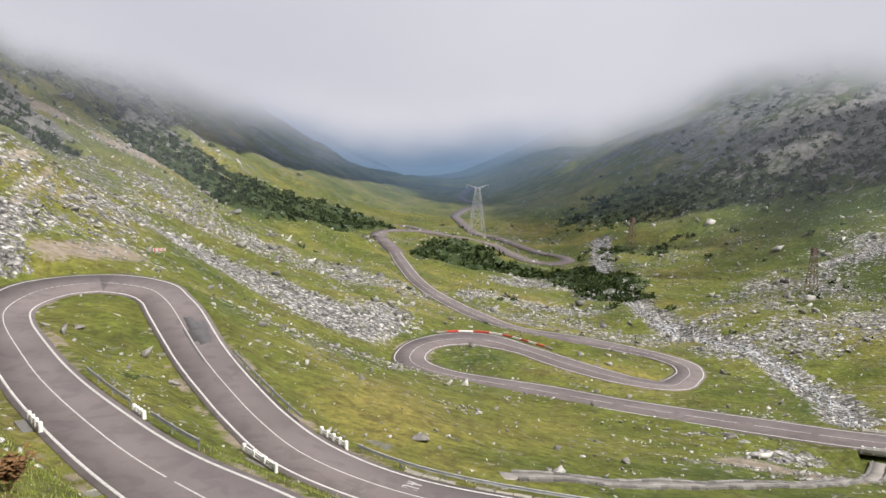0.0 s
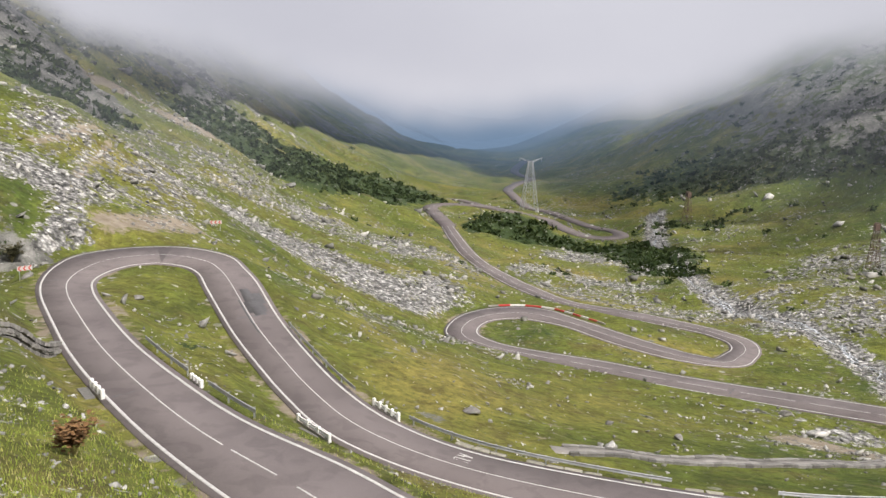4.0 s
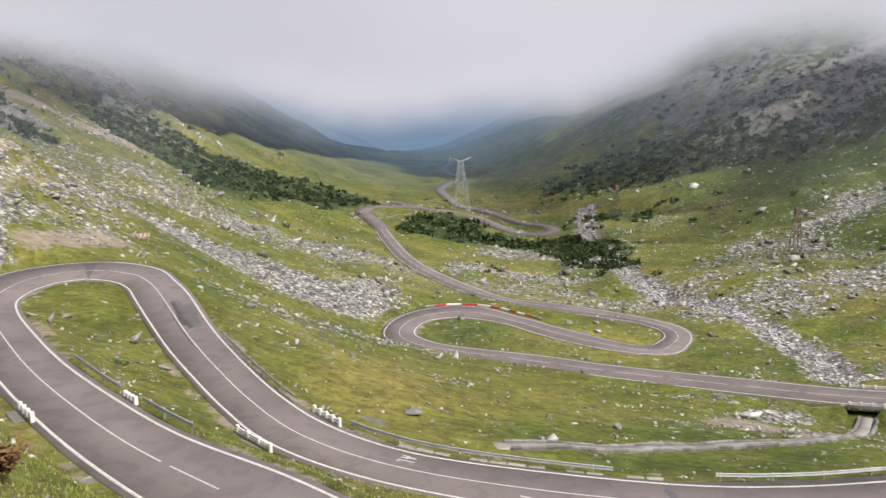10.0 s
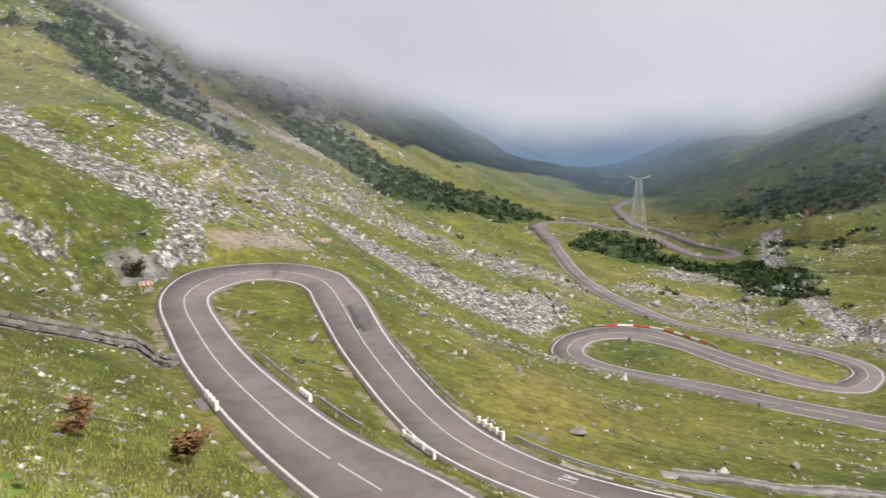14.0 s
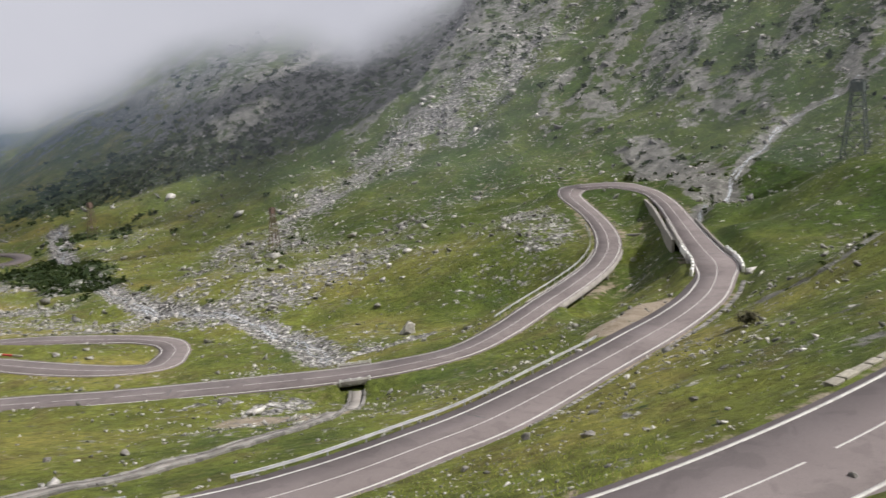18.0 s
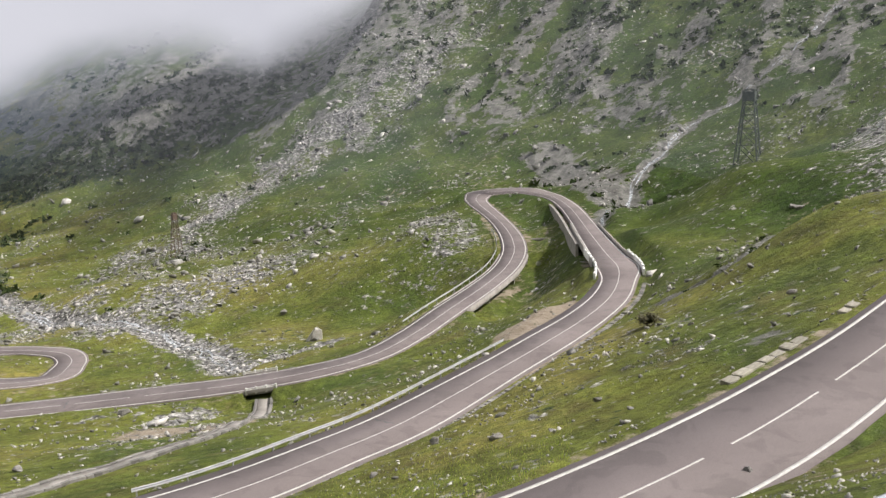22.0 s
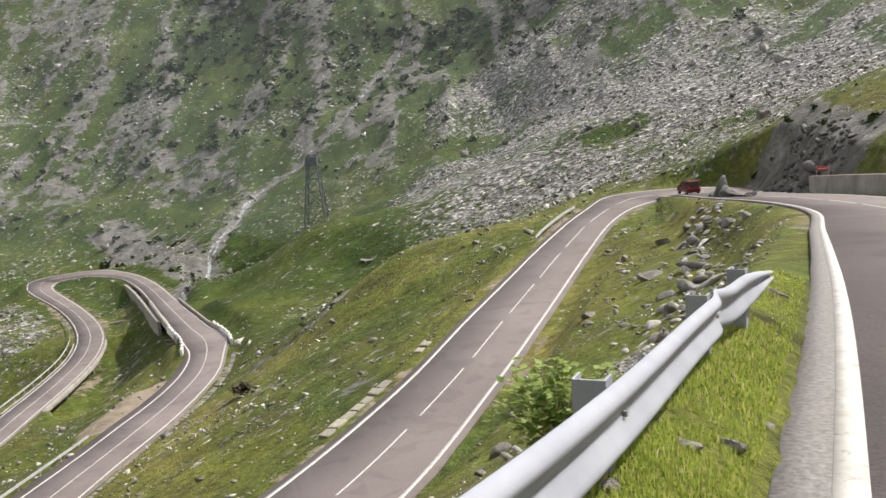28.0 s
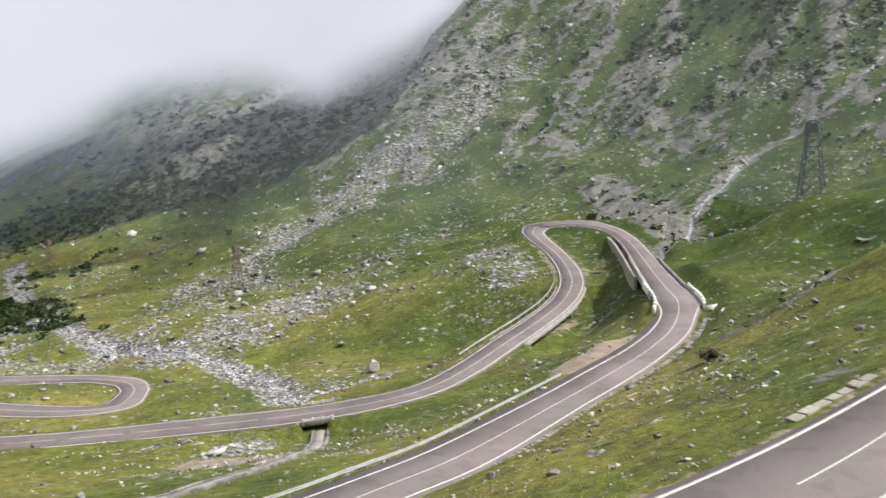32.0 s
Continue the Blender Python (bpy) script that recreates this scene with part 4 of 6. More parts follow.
def water_course(name, line, width, label, strands, wander, seed):
    """A torrent of a few braided strands on its bed."""
    rng = np.random.default_rng(seed)
    base, s = spline([(*p, 0, 0) for p in line], 0.8)
    n, _ = sides(base)
    verts, faces = [], []
    for k in range(strands):
        ph = rng.uniform(0, 50)
        off = wander * fbm(s + ph, s * 0, 9.0, 3, 50.0 + k)
        w = width * np.clip(0.55 + 0.8 * fbm(s + ph, s * 0 + 3, 5.0, 3, 60.0 + k), 0.08, 1.4)
        rows = []
        for o in (off - w / 2, off, off + w / 2):
            px, py = base[:, 0] + n[:, 0] * o, base[:, 1] + n[:, 1] * o
            rows.append(np.stack([px, py, ground(px, py)[0] + 0.10], -1))
        v = np.stack(rows, 1)
        v[:, 1, 2] += 0.05
        f = grid_faces(len(base), 3)[:, ::-1] + sum(len(q) for q in verts)
        verts.append(v.reshape(-1, 3))
        faces.append(f)
    return tagged(mesh_from(name, np.vstack(verts), np.vstack(faces), WATER, True), label, "water", kind="structure")


water_course("water", RIVER, 0.7, "white torrent tumbling between pale boulders", 3, 2.6, 71)
water_course("water", STREAM, 0.5, "narrow stream with white water", 2, 1.3, 72)
water_course("water", FALL, 0.85, "thin white waterfall down a rocky gully", 2, 1.6, 73)
water_course("water", BROOK, 0.5, "small brook in the grass", 1, 0.8, 74)


# ---- helpers for built things ----
def box_bm(sx, sy, sz, m=None, bevel=0.0):
    bm = bmesh.new()
    bmesh.ops.create_cube(bm, size=1.0, matrix=Matrix.Diagonal((sx, sy, sz, 1)))
    if bevel:
        bmesh.ops.bevel(bm, geom=bm.edges[:], offset=bevel, segments=1, affect='EDGES')
    if m is not None:
        bm.transform(m)
    return bm


def bar_bm(a, b, w, d=None):
    """A square bar from a to b."""
    a, b = Vector(a), Vector(b)
    v = b - a
    m = Matrix.Translation((a + b) / 2) @ v.to_track_quat('Z', 'Y').to_matrix().to_4x4()
    return box_bm(w, d or w, v.length, m)


def tube_bm(a, b, r, n=8):
    a, b = Vector(a), Vector(b)
    v = b - a
    bm = bmesh.new()
    bmesh.ops.create_cone(bm, cap_ends=True, segments=n, radius1=r, radius2=r, depth=v.length, matrix=Matrix.Translation((a + b) / 2) @ v.to_track_quat('Z', 'Y').to_matrix().to_4x4())
    return bm


def merge(*bms):
    out = bmesh.new()
    for b in bms:
        me = bpy.data.meshes.new("tmp")
        b.to_mesh(me)
        b.free()
        out.from_mesh(me)
        bpy.data.meshes.remove(me)
    return out


def thing(name, label, category, at=(0, 0, 0), group="", kind=""):
    ob = new(name)
    ob.empty_display_size = 0.1
    ob.location = at
    return tagged(ob, label, category, group, kind)


def gz(x, y):
    return float(ground(np.array([float(x)]), np.array([float(y)]))[0][0])


def beside(i, off, up=0.0):
    """A point beside the road: sample, offset to its right, height over the road."""
    return Vector((ROAD[i, 0] + ROAD_N[i, 0] * off, ROAD[i, 1] + ROAD_N[i, 1] * off, ROAD[i, 2] + ROAD_BANK[i] * max(-6, min(6, off)) + up))


STEEL = mat_plain("galvanised_steel", (0.27, 0.283, 0.325), (0.34, 0.355, 0.4), 2.5, 0.65, 0.0, 0.08, 0.003, 0.25)
STEEL_OLD = mat_plain("weathered_steel", (0.27, 0.28, 0.28), (0.42, 0.43, 0.43), 1.5, 0.6, 0.4, 0.1, 0.005)
PYLON_GREEN = mat_plain("dark_painted_steel", (0.035, 0.05, 0.04), (0.075, 0.09, 0.075), 1.0, 0.7, 0.2)
PYLON_GREY = mat_plain("pale_steel", (0.30, 0.31, 0.32), (0.42, 0.43, 0.44), 0.7, 0.6, 0.3)
PYLON_RUST = mat_plain("rusted_steel", (0.10, 0.065, 0.045), (0.17, 0.11, 0.08), 0.7, 0.8, 0.2)
WHITEWASH = mat_plain("whitewashed_concrete", (0.55, 0.54, 0.51), (0.78, 0.77, 0.74), 2.2, 0.85, 0, 0.3, 0.02)
CONCRETE = mat_plain("stained_concrete", (0.17, 0.155, 0.135), (0.33, 0.31, 0.28), 0.55, 0.9, 0, 0.4, 0.05)
RED = mat_plain("red_paint", (0.36, 0.03, 0.025), (0.48, 0.05, 0.04), 2.0, 0.5)
BLACK = mat_plain("rubber_and_shade_black", (0.012, 0.012, 0.012), (0.03, 0.03, 0.03), 6.0, 0.8)
CAR_RED = mat_plain("car_paint", (0.11, 0.008, 0.010), (0.13, 0.011, 0.012), 1.0, 0.25, 0.1, 0.0)


def mat_leaf():
    s = Shade("fresh_leaves")
    c = s.ramp(s.noise(7.0, 6, 0.6), [(0.3, (0.14, 0.22, 0.04)), (0.7, (0.3, 0.38, 0.09))])
    s.done(c, 0.6)
    tl = s.node("ShaderNodeBsdfTranslucent")
    s.link(c, tl.inputs['Color'])
    mx = s.node("ShaderNodeMixShader")
    mx.inputs[0].default_value = 0.4
    s.link(s.b.outputs[0], mx.inputs[1])
    s.link(tl.outputs[0], mx.inputs[2])
    s.link(mx.outputs[0], s.out.inputs['Surface'])
    return s.mat


LEAF = mat_leaf()
STALK = mat_plain("dry_stalk", (0.28, 0.22, 0.10), (0.42, 0.36, 0.18), 8.0, 0.8)
DARK_LEAF = mat_plain("dark_leaves", (0.035, 0.035, 0.014), (0.09, 0.08, 0.03), 3.0, 0.8)
FERN = mat_plain("brown_bracken", (0.10, 0.045, 0.015), (0.22, 0.12, 0.04), 3.0, 0.85)
TAR = mat_plain("fresh_tar", (0.06, 0.057, 0.058), (0.095, 0.09, 0.09), 3.0, 0.7)


def mat_stone(name, stops):
    s = Shade(name)
    info = s.node("ShaderNodeObjectInfo")
    c = s.ramp(info.outputs['Random'], stops)
    c = s.mix(1.0, c, s.ramp(s.noise(5.0, 6, 0.7), [(0.3, 0.6), (0.7, 1.2)]), 'MULTIPLY')
    s.bump(s.noise(12, 5, 0.7), 0.5, 0.03)
    return s.done(c, 0.92, spec=0.2)


MASONRY = mat_stone("wall_stone", [(0.0, (0.12, 0.115, 0.105)), (0.5, (0.18, 0.172, 0.158)), (1.0, (0.26, 0.25, 0.23))])
PALE_STONE = mat_stone("pale_kerb_stone", [(0.0, (0.2, 0.19, 0.155)), (1.0, (0.34, 0.32, 0.26))])


def glass_mat():
    s = Shade("car_glass")
    return s.done((0.02, 0.025, 0.03), 0.08, 0.0, 0.6)


GLASS = glass_mat()


# ---- guard rails ----
W_FORM = [(0.0, 0.155), (0.022, 0.152), (0.050, 0.128), (0.060, 0.110), (0.060, 0.094), (0.050, 0.074), (0.014, 0.022), (0.006, 0.0),
          (0.014, -0.022), (0.050, -0.074), (0.060, -0.094), (0.060, -0.110), (0.050, -0.128), (0.022, -0.152), (0.0, -0.155)]


def beam_mesh(path, out, scale=1.0, thick=0.006, lean=0.0, deep=None):
    """A W-shaped beam along a path; out: unit vectors toward the road; deep: how far the waves stand out, station by station."""
    rows = []
    form = [(a, b) for a, b in W_FORM] + [(a - thick, b) for a, b in reversed(W_FORM)]
    form = [(a - lean * b, b) for a, b in form]
    for k, (p, o) in enumerate(zip(path, out)):
        q, h = (1.0, 1.0) if deep is None else deep[k]
        rows.append([(p[0] + o[0] * a * scale * q, p[1] + o[1] * a * scale * q, p[2] + b * scale * h) for a, b in form])
    v = np.array(rows)
    n, m = v.shape[:2]
    f = grid_faces(n, m, True)
    return v.reshape(-1, 3), f


def guard_rail(path, out, label, material, post_every, post_w, drop, group="", posts_at=None, lean=0.0, scale=1.0, deep=None):
    root = thing("guard_rail", label, "guard rail", group=group)
    v, f = beam_mesh(path, out, scale, lean=lean, deep=deep)
    ob = mesh_from("beam", v, f, material, True)
    ob.parent = root
    s = np.r_[0, np.cumsum(np.linalg.norm(np.diff(np.array(path), axis=0), axis=1))]
    at = posts_at if posts_at is not None else np.arange(0.4, s[-1], post_every)
    for q in at:
        p = Vector([np.interp(q, s, np.array(path)[:, k]) for k in range(3)])
        o = Vector((np.interp(q, s, np.array(out)[:, 0]), np.interp(q, s, np.array(out)[:, 1]), 0)).normalized()
        base = p - o * (post_w * 0.75)
        m = Matrix.Translation((base.x, base.y, p.z + 0.16 - (drop + 0.16) / 2)) @ Matrix.Rotation(math.atan2(o.y, o.x), 4, 'Z')
        h = drop + 0.16
        bm = bmesh.new()
        t = 0.012
        w2, dep = post_w / 2, post_w * 0.75
        sec = [(-w2, dep), (-w2, 0), (w2, 0), (w2, dep), (w2 - t, dep), (w2 - t, t), (-w2 + t, t), (-w2 + t, dep)]
        lo = [bm.verts.new((a, b - dep / 2, -h / 2)) for a, b in sec]
        hi = [bm.verts.new((a, b - dep / 2, h / 2)) for a, b in sec]
        for k in range(8):
            bm.faces.new((lo[k], lo[(k + 1) % 8], hi[(k + 1) % 8], hi[k]))
        for ring in (lo, hi):
            bm.faces.new((ring[0], ring[1], ring[6], ring[7]))
            bm.faces.new((ring[1], ring[2], ring[5], ring[6]))
            bm.faces.new((ring[2], ring[3], ring[4], ring[5]))
        bmesh.ops.recalc_face_normals(bm, faces=bm.faces[:])
        bm.transform(m)
        part("post", bm, material, root)
    return root


def rail_along(i0, i1, off, label, material=None, group="rails of the lower roads", height=0.62):
    ids = range(i0, i1 + 1, 2)
    toward = -1 if off > 0 else 1
    path = [tuple(beside(i, off, height)) for i in ids]
    out = [(ROAD_N[i, 0] * toward, ROAD_N[i, 1] * toward) for i in ids]
    return guard_rail(path, out, label, material or STEEL_OLD, 4.0, 0.12, 1.1, group)


def near_rail():
    ctrl = [(-8.64, 3.89, -0.54, 1), (-5.6, 2.81, -0.68, 1), (-3.46, 1.89, -0.783, 1), (-1.57, 1.285, -0.891, 1), (-0.99, 1.134, -0.94, 1), (0.32, 1.08, -1.053, 1), (1.88, 1.15, -1.172, 1), (3.17, 1.30, -1.29, 1),
            (3.85, 1.40, -1.36, 1), (4.46, 1.49, -1.41, 1), (5.2, 1.59, -1.46, 1), (6.33, 1.74, -1.53, 1), (7.29, 1.80, -1.58, 1), (8.45, 1.78, -1.62, 1)]
    line, s = spline(ctrl, 0.1)
    n, _ = sides(line)
    # the last two metres are crumpled and bent back
    past = np.clip(line[:, 0] - 6.5, 0, None)
    dent = np.exp(-((line[:, 0] - 6.55) / 0.17) ** 2)
    line[:, 1] += 0.05 * dent
    line[:, 2] += 0.02 * dent * np.sin(line[:, 0] * 9) + 0.012 * past
    deep = np.stack([1 - 0.55 * dent - 0.2 * np.clip(past, 0, 1), 1 + 0.04 * dent - 0.72 * np.clip((line[:, 0] - 7.3) / 1.1, 0, 1) ** 1.5], -1)
    root = guard_rail([tuple(p[:3]) for p in line], [tuple(q) for q in n], "bright galvanised guard rail with a bent end beside the road", STEEL, 2.0, 0.15, 0.95, lean=0.02, scale=0.95, deep=deep,
                      posts_at=[s[int(((line[:, 0] - x) ** 2).argmin())] for x in (-4.75, -1.62, 0.76, 3.5, 6.3, 7.75)])
    for x in (-1.62, 0.76, 3.5, 6.3):
        i = int(((line[:, 0] - x) ** 2).argmin())
        p = line[i]
        bm = tube_bm((p[0] + n[i, 0] * 0.004, p[1] + n[i, 1] * 0.004, p[2]), (p[0] + n[i, 0] * 0.03, p[1] + n[i, 1] * 0.03, p[2]), 0.016, 8)
        part("bolt", bm, STEEL_OLD, root)
    return root


near_rail()
rail_along(road_at(-36, 87.8), road_at(-23, 71), -3.15, "old pale guard rail along the outer verge of the bend", height=0.55)
rail_along(road_at(-17.5, 66.2), road_at(5.5, 61.3), -3.95, "dull steel guard rail above the stone channel", height=0.5)
rail_along(road_at(13.4, 61.5), road_at(62, 80.2), -4.1, "long dull steel guard rail beside the middle road", height=0.5)
rail_along(road_at(-23.2, 47.5), road_at(-29.3, 53.3), 3.6, "low steel guard rail between the two legs of the hairpin", height=0.5)
rail_along(road_at(-32, 56), road_at(-40.4, 65), 3.45, "leaning steel guard rail on the inner verge of the hairpin", height=0.5)
rail_along(road_at(96, 37.9), road_at(81.6, 36.1), 3.6, "short steel guard rail at the end of the upper bend", height=0.5)
rail_along(road_at(120, 164), road_at(73, 126), 4.0, "steel guard rail along the road by the stream")
rail_along(road_at(131, 182), road_at(121, 165), 4.0, "steel guard rail where the road bends below the viaduct")


# ---- white concrete balustrades ----
def balustrade(i0, i1, off, posts, label, tall=1.0):
    a, b = beside(i0, off), beside(i1, off)
    root = thing("balustrade", label, "balustrade", tuple(a), "white balustrades of the road")
    d = b - a
    for k in range(posts):
        p = d * (k / (posts - 1))
        m = Matrix.Translation(p + Vector((0, 0, (tall - 0.5) / 2))) @ Matrix.Rotation(math.atan2(d.y, d.x), 4, 'Z')
        part("post", box_bm(0.28, 0.28, 0.5 + tall, m, 0.05), WHITEWASH, root)
    for h in (0.34 * tall, 0.68 * tall):
        part("rail", bar_bm(Vector((0, 0, h)), d + Vector((0, 0, h)), 0.09, 0.11), WHITEWASH, root)
    part("base", bar_bm(Vector((0, 0, -0.1)), d + Vector((0, 0, -0.1)), 0.34, 0.45), CONCRETE, root)
    return root


balustrade(road_at(-21.9, 69.7), road_at(-18.4, 66.8), -3.5, 5, "whitewashed concrete balustrade at the edge of the middle road", 0.7)
balustrade(road_at(-21.9, 69.7), road_at(-18.4, 66.8), 3.7, 4, "whitewashed concrete balustrade over a culvert", 0.65)
balustrade(road_at(-33.0, 57.1), road_at(-30.4, 54.4), -3.0, 4, "whitewashed balustrade over the dark mouth of a culvert", 0.7)
balustrade(road_at(-31.6, 55.6), road_at(-29.6, 53.6), 3.4, 4, "short white balustrade on the inner verge of the hairpin", 0.5)
balustrade(road_at(46, 121.3), road_at(41.4, 123.4), 4.0, 4, "white railing on the far side of the small bridge", 0.62)
balustrade(road_at(45.6, 121.5), road_at(42, 123.1), -4.0, 4, "white railing on the near side of the small bridge", 0.55)


def culvert_mouth(i, off, label):
    """The dark stone-framed mouth of a culvert below the edge of the road."""
    a = math.atan2(ROAD_N[i, 1], ROAD_N[i, 0])
    sgn = 1 if off > 0 else -1
    root = thing("culvert", label, "culvert", tuple(beside(i, off, -0.75)))
    rot = Matrix.Rotation(a, 4, 'Z')
    for y in (-1.05, 1.05):
        part("cheek", box_bm(0.7, 0.35, 1.3, rot @ Matrix.Translation((0.1 * sgn, y, 0)), 0.04), MASONRY, root)
    part("lintel", box_bm(0.7, 2.5, 0.3, rot @ Matrix.Translation((0.1 * sgn, 0, 0.62)), 0.04), MASONRY, root)
    # a solid black block paints the shade inside the mouth
    part("mouth_shade", box_bm(0.5, 1.75, 1.1, rot @ Matrix.Translation((-0.15 * sgn, 0, -0.05))), BLACK, root)


culvert_mouth(road_at(-31.8, 55.9), -3.5, "dark mouth of a culvert framed in rough stone")
culvert_mouth(road_at(-20.2, 68.3), 4.2, "stone-framed culvert under the white balustrade")


def white_parapet(i0, i1, off, label):
    root = thing("parapet", label, "parapet", group="white parapets of the viaduct")
    ribbon(ROAD, ROAD_N, ROAD_BANK, off - 0.16, off + 0.16, 0.75, 1.3, "wall", WHITEWASH, i0, i1).parent = root
    for k in range(i0, i1, 3):
        p = beside(k, off, 0.3)
        part("post", box_bm(0.42, 0.42, 1.3, Matrix.Translation(p) @ Matrix.Rotation(math.atan2(ROAD_N[k, 1], ROAD_N[k, 0]), 4, 'Z'), 0.04), WHITEWASH, root)


white_parapet(road_at(97, 104.3), road_at(112.8, 125.2), -3.75, "curved whitewashed parapet on the inside of the viaduct bend")
white_parapet(road_at(100, 107.2), road_at(111.5, 123.3), 3.9, "curved whitewashed parapet on the outside of the viaduct bend")


# ---- bridges ----
def bridge(i0, i1, label, piers, parapet=0.0, slab_h=0.75):
    root = thing("bridge", label, "bridge")
    ids = np.arange(i0 - 1, i1 + 2)
    half = ROAD[ids, 3] / 2
    deck = ribbon(ROAD, ROAD_N, ROAD_BANK, -HALF - 0.55, HALF + 0.55, -0.36, slab_h, "deck", CONCRETE, i0 - 1, i1 + 2)
    deck.parent = root
    for side in (-1, 1):
        slab = ribbon(ROAD, ROAD_N, ROAD_BANK, side * (HALF + 0.62) - 0.14, side * (HALF + 0.62) + 0.14, parapet + 0.12, parapet + 0.15 + slab_h, "parapet", CONCRETE, i0 - 1, i1 + 2)
        slab.parent = root
    for k in piers:
        i = int(i0 + (i1 - i0) * k)
        top = beside(i, 0, -1.05)
        a = math.atan2(ROAD_N[i, 1], ROAD_N[i, 0])
        for o in (-0.62, 0.62):
            p = beside(i, o * ROAD[i, 3] / 2, -1.05)
            h = max(1.0, p.z - gz(p.x, p.y) + 1.0)
            part("pier", box_bm(0.9, 0.8, h, Matrix.Translation((p.x, p.y, p.z - h / 2)) @ Matrix.Rotation(a, 4, 'Z'), 0.06), CONCRETE, root)
        part("cap", box_bm(ROAD[i, 3] + 0.6, 0.9, 0.5, Matrix.Translation((top.x, top.y, top.z + 0.1)) @ Matrix.Rotation(a, 4, 'Z'), 0.04), CONCRETE, root)
    for i, sgn in ((i0 - 1, 1), (i1 + 1, -1)):
        p = beside(i, 0, -0.4)
        h = 5.0
        part("abutment", box_bm(ROAD[i, 3] + 1.2, 1.4, h, Matrix.Translation((p.x, p.y, p.z - h / 2)) @ Matrix.Rotation(math.atan2(ROAD_N[i, 1], ROAD_N[i, 0]), 4, 'Z'), 0.05), CONCRETE, root)
    return root


bridge(BRIDGES[0][0], BRIDGES[0][1], "stained concrete viaduct on piers over the ravine", (0.12, 0.36, 0.62, 0.86), parapet=0.4)
bridge(BRIDGES[1][0], BRIDGES[1][1], "low concrete bridge over the stream", (0.3, 0.7))
bridge(BRIDGES[2][0], BRIDGES[2][1], "small concrete culvert bridge over a stony channel", (), -0.1, 0.35)


def side_wall(i0, i1, off, depth, label, name="retaining_wall"):
    """A concrete wall below the edge of the road, with panels."""
    root = thing(name, label, "wall")
    for k in range(i0, i1, 4):
        a, b = beside(k, off, -0.15), beside(min(k + 4, i1), off, -0.15)
        d = b - a
        if d.length < 0.3:
            continue
        m = Matrix.Translation((a + b) / 2 - Vector((0, 0, depth / 2))) @ Matrix.Rotation(math.atan2(d.y, d.x), 4, 'Z')
        part("panel", box_bm(d.length - 0.03, 0.6, depth, m, 0.03), CONCRETE, root)
    return root


side_wall(road_at(118, 133), road_at(154, 189), -3.95, 7.0, "tall stained concrete wall that carries the road round the ravine")


def upper_wall():
    root = thing("retaining_wall", "low brown concrete retaining wall along the upper road", "wall")
    i0, i1 = road_at(50, 5.2), road_at(86, 19)
    for k in range(i0, i1, 4):
        a, b = beside(k, 5.0), beside(min(k + 4, i1), 5.0)
        d = b - a
        h = 1.7
        m = Matrix.Translation((a + b) / 2 + Vector((0, 0, h / 2 - 0.6))) @ Matrix.Rotation(math.atan2(d.y, d.x), 4, 'Z') @ Matrix.Rotation(-math.asin(d.z / d.length), 4, 'Y')
        part("panel", box_bm(d.length - 0.01, 0.5, h + 0.8, m, 0.05), CONCRETE, root)


upper_wall()


def pipe():
    root = thing('pipeline', 'thick grey concrete pipe across the ravine', 'pipe')
    a, b = beside(road_at(134, 157), -4.0, -3.6), beside(road_at(127, 174.5), -3.2, -0.9)
    part('pipe', tube_bm(a, b, 0.35, 10), CONCRETE, root)


pipe()


# ---- pylons ----
def pylon(x, y, h, base, top, material, label, lean=0.0, arms=True, bw=0.14):
    z = gz(x, y) - 0.6
    root = thing("pylon", label, "pylon", (x, y, z), "pylons of the power line")
    bw = bw * h / 20
    corners = [(-1, -1), (1, -1), (1, 1), (-1, 1)]
    rot = Matrix.Rotation(lean, 4, 'Z')

    def at(k, t):
        w = (base * (1 - t) + top * t) / 2
        return rot @ Vector((corners[k][0] * w, corners[k][1] * w, h * t))
    for k in range(4):
        part("leg", bar_bm(at(k, 0), at(k, 1), bw * 1.3), material, root)
    levels = [0, 0.26, 0.48, 0.66, 0.80, 0.91, 1.0]
    for t0, t1 in zip(levels[:-1], levels[1:]):
        for k in range(4):
            q = (k + 1) % 4
            part("brace", merge(bar_bm(at(k, t0), at(q, t1), bw * 0.7), bar_bm(at(q, t0), at(k, t1), bw * 0.7), bar_bm(at(k, t1), at(q, t1), bw * 0.7)), material, root)
    if arms:
        for t in (0.99,):
            for sx in (-1, 1):
                tip = rot @ Vector((sx * h * 0.22, 0, h * 1.07))
                arm = merge(bar_bm(at(1 if sx > 0 else 0, t), tip, bw), bar_bm(at(2 if sx > 0 else 3, t), tip, bw), bar_bm(rot @ Vector((0, 0, h * 1.0)), tip, bw * 0.8))
                part("arm", arm, material, root)
                part("insulator", tube_bm(tip, tip - Vector((0, 0, h * 0.07)), bw * 0.8, 6), material, root)
    else:
        part("platform", box_bm(top * 1.7, top * 1.5, h * 0.02, rot @ Matrix.Translation((0, 0, h * 0.86))), material, root)
        part("cage", merge(*[bar_bm(rot @ Vector((c[0] * top * 0.8, c[1] * top * 0.7, h * 0.86)), rot @ Vector((c[0] * top * 0.75, c[1] * top * 0.65, h * 0.99)), bw) for c in corners],
                           box_bm(top * 1.5, top * 1.3, h * 0.1, rot @ Matrix.Translation((0, 0, h * 0.92)))), material, root)
    return root


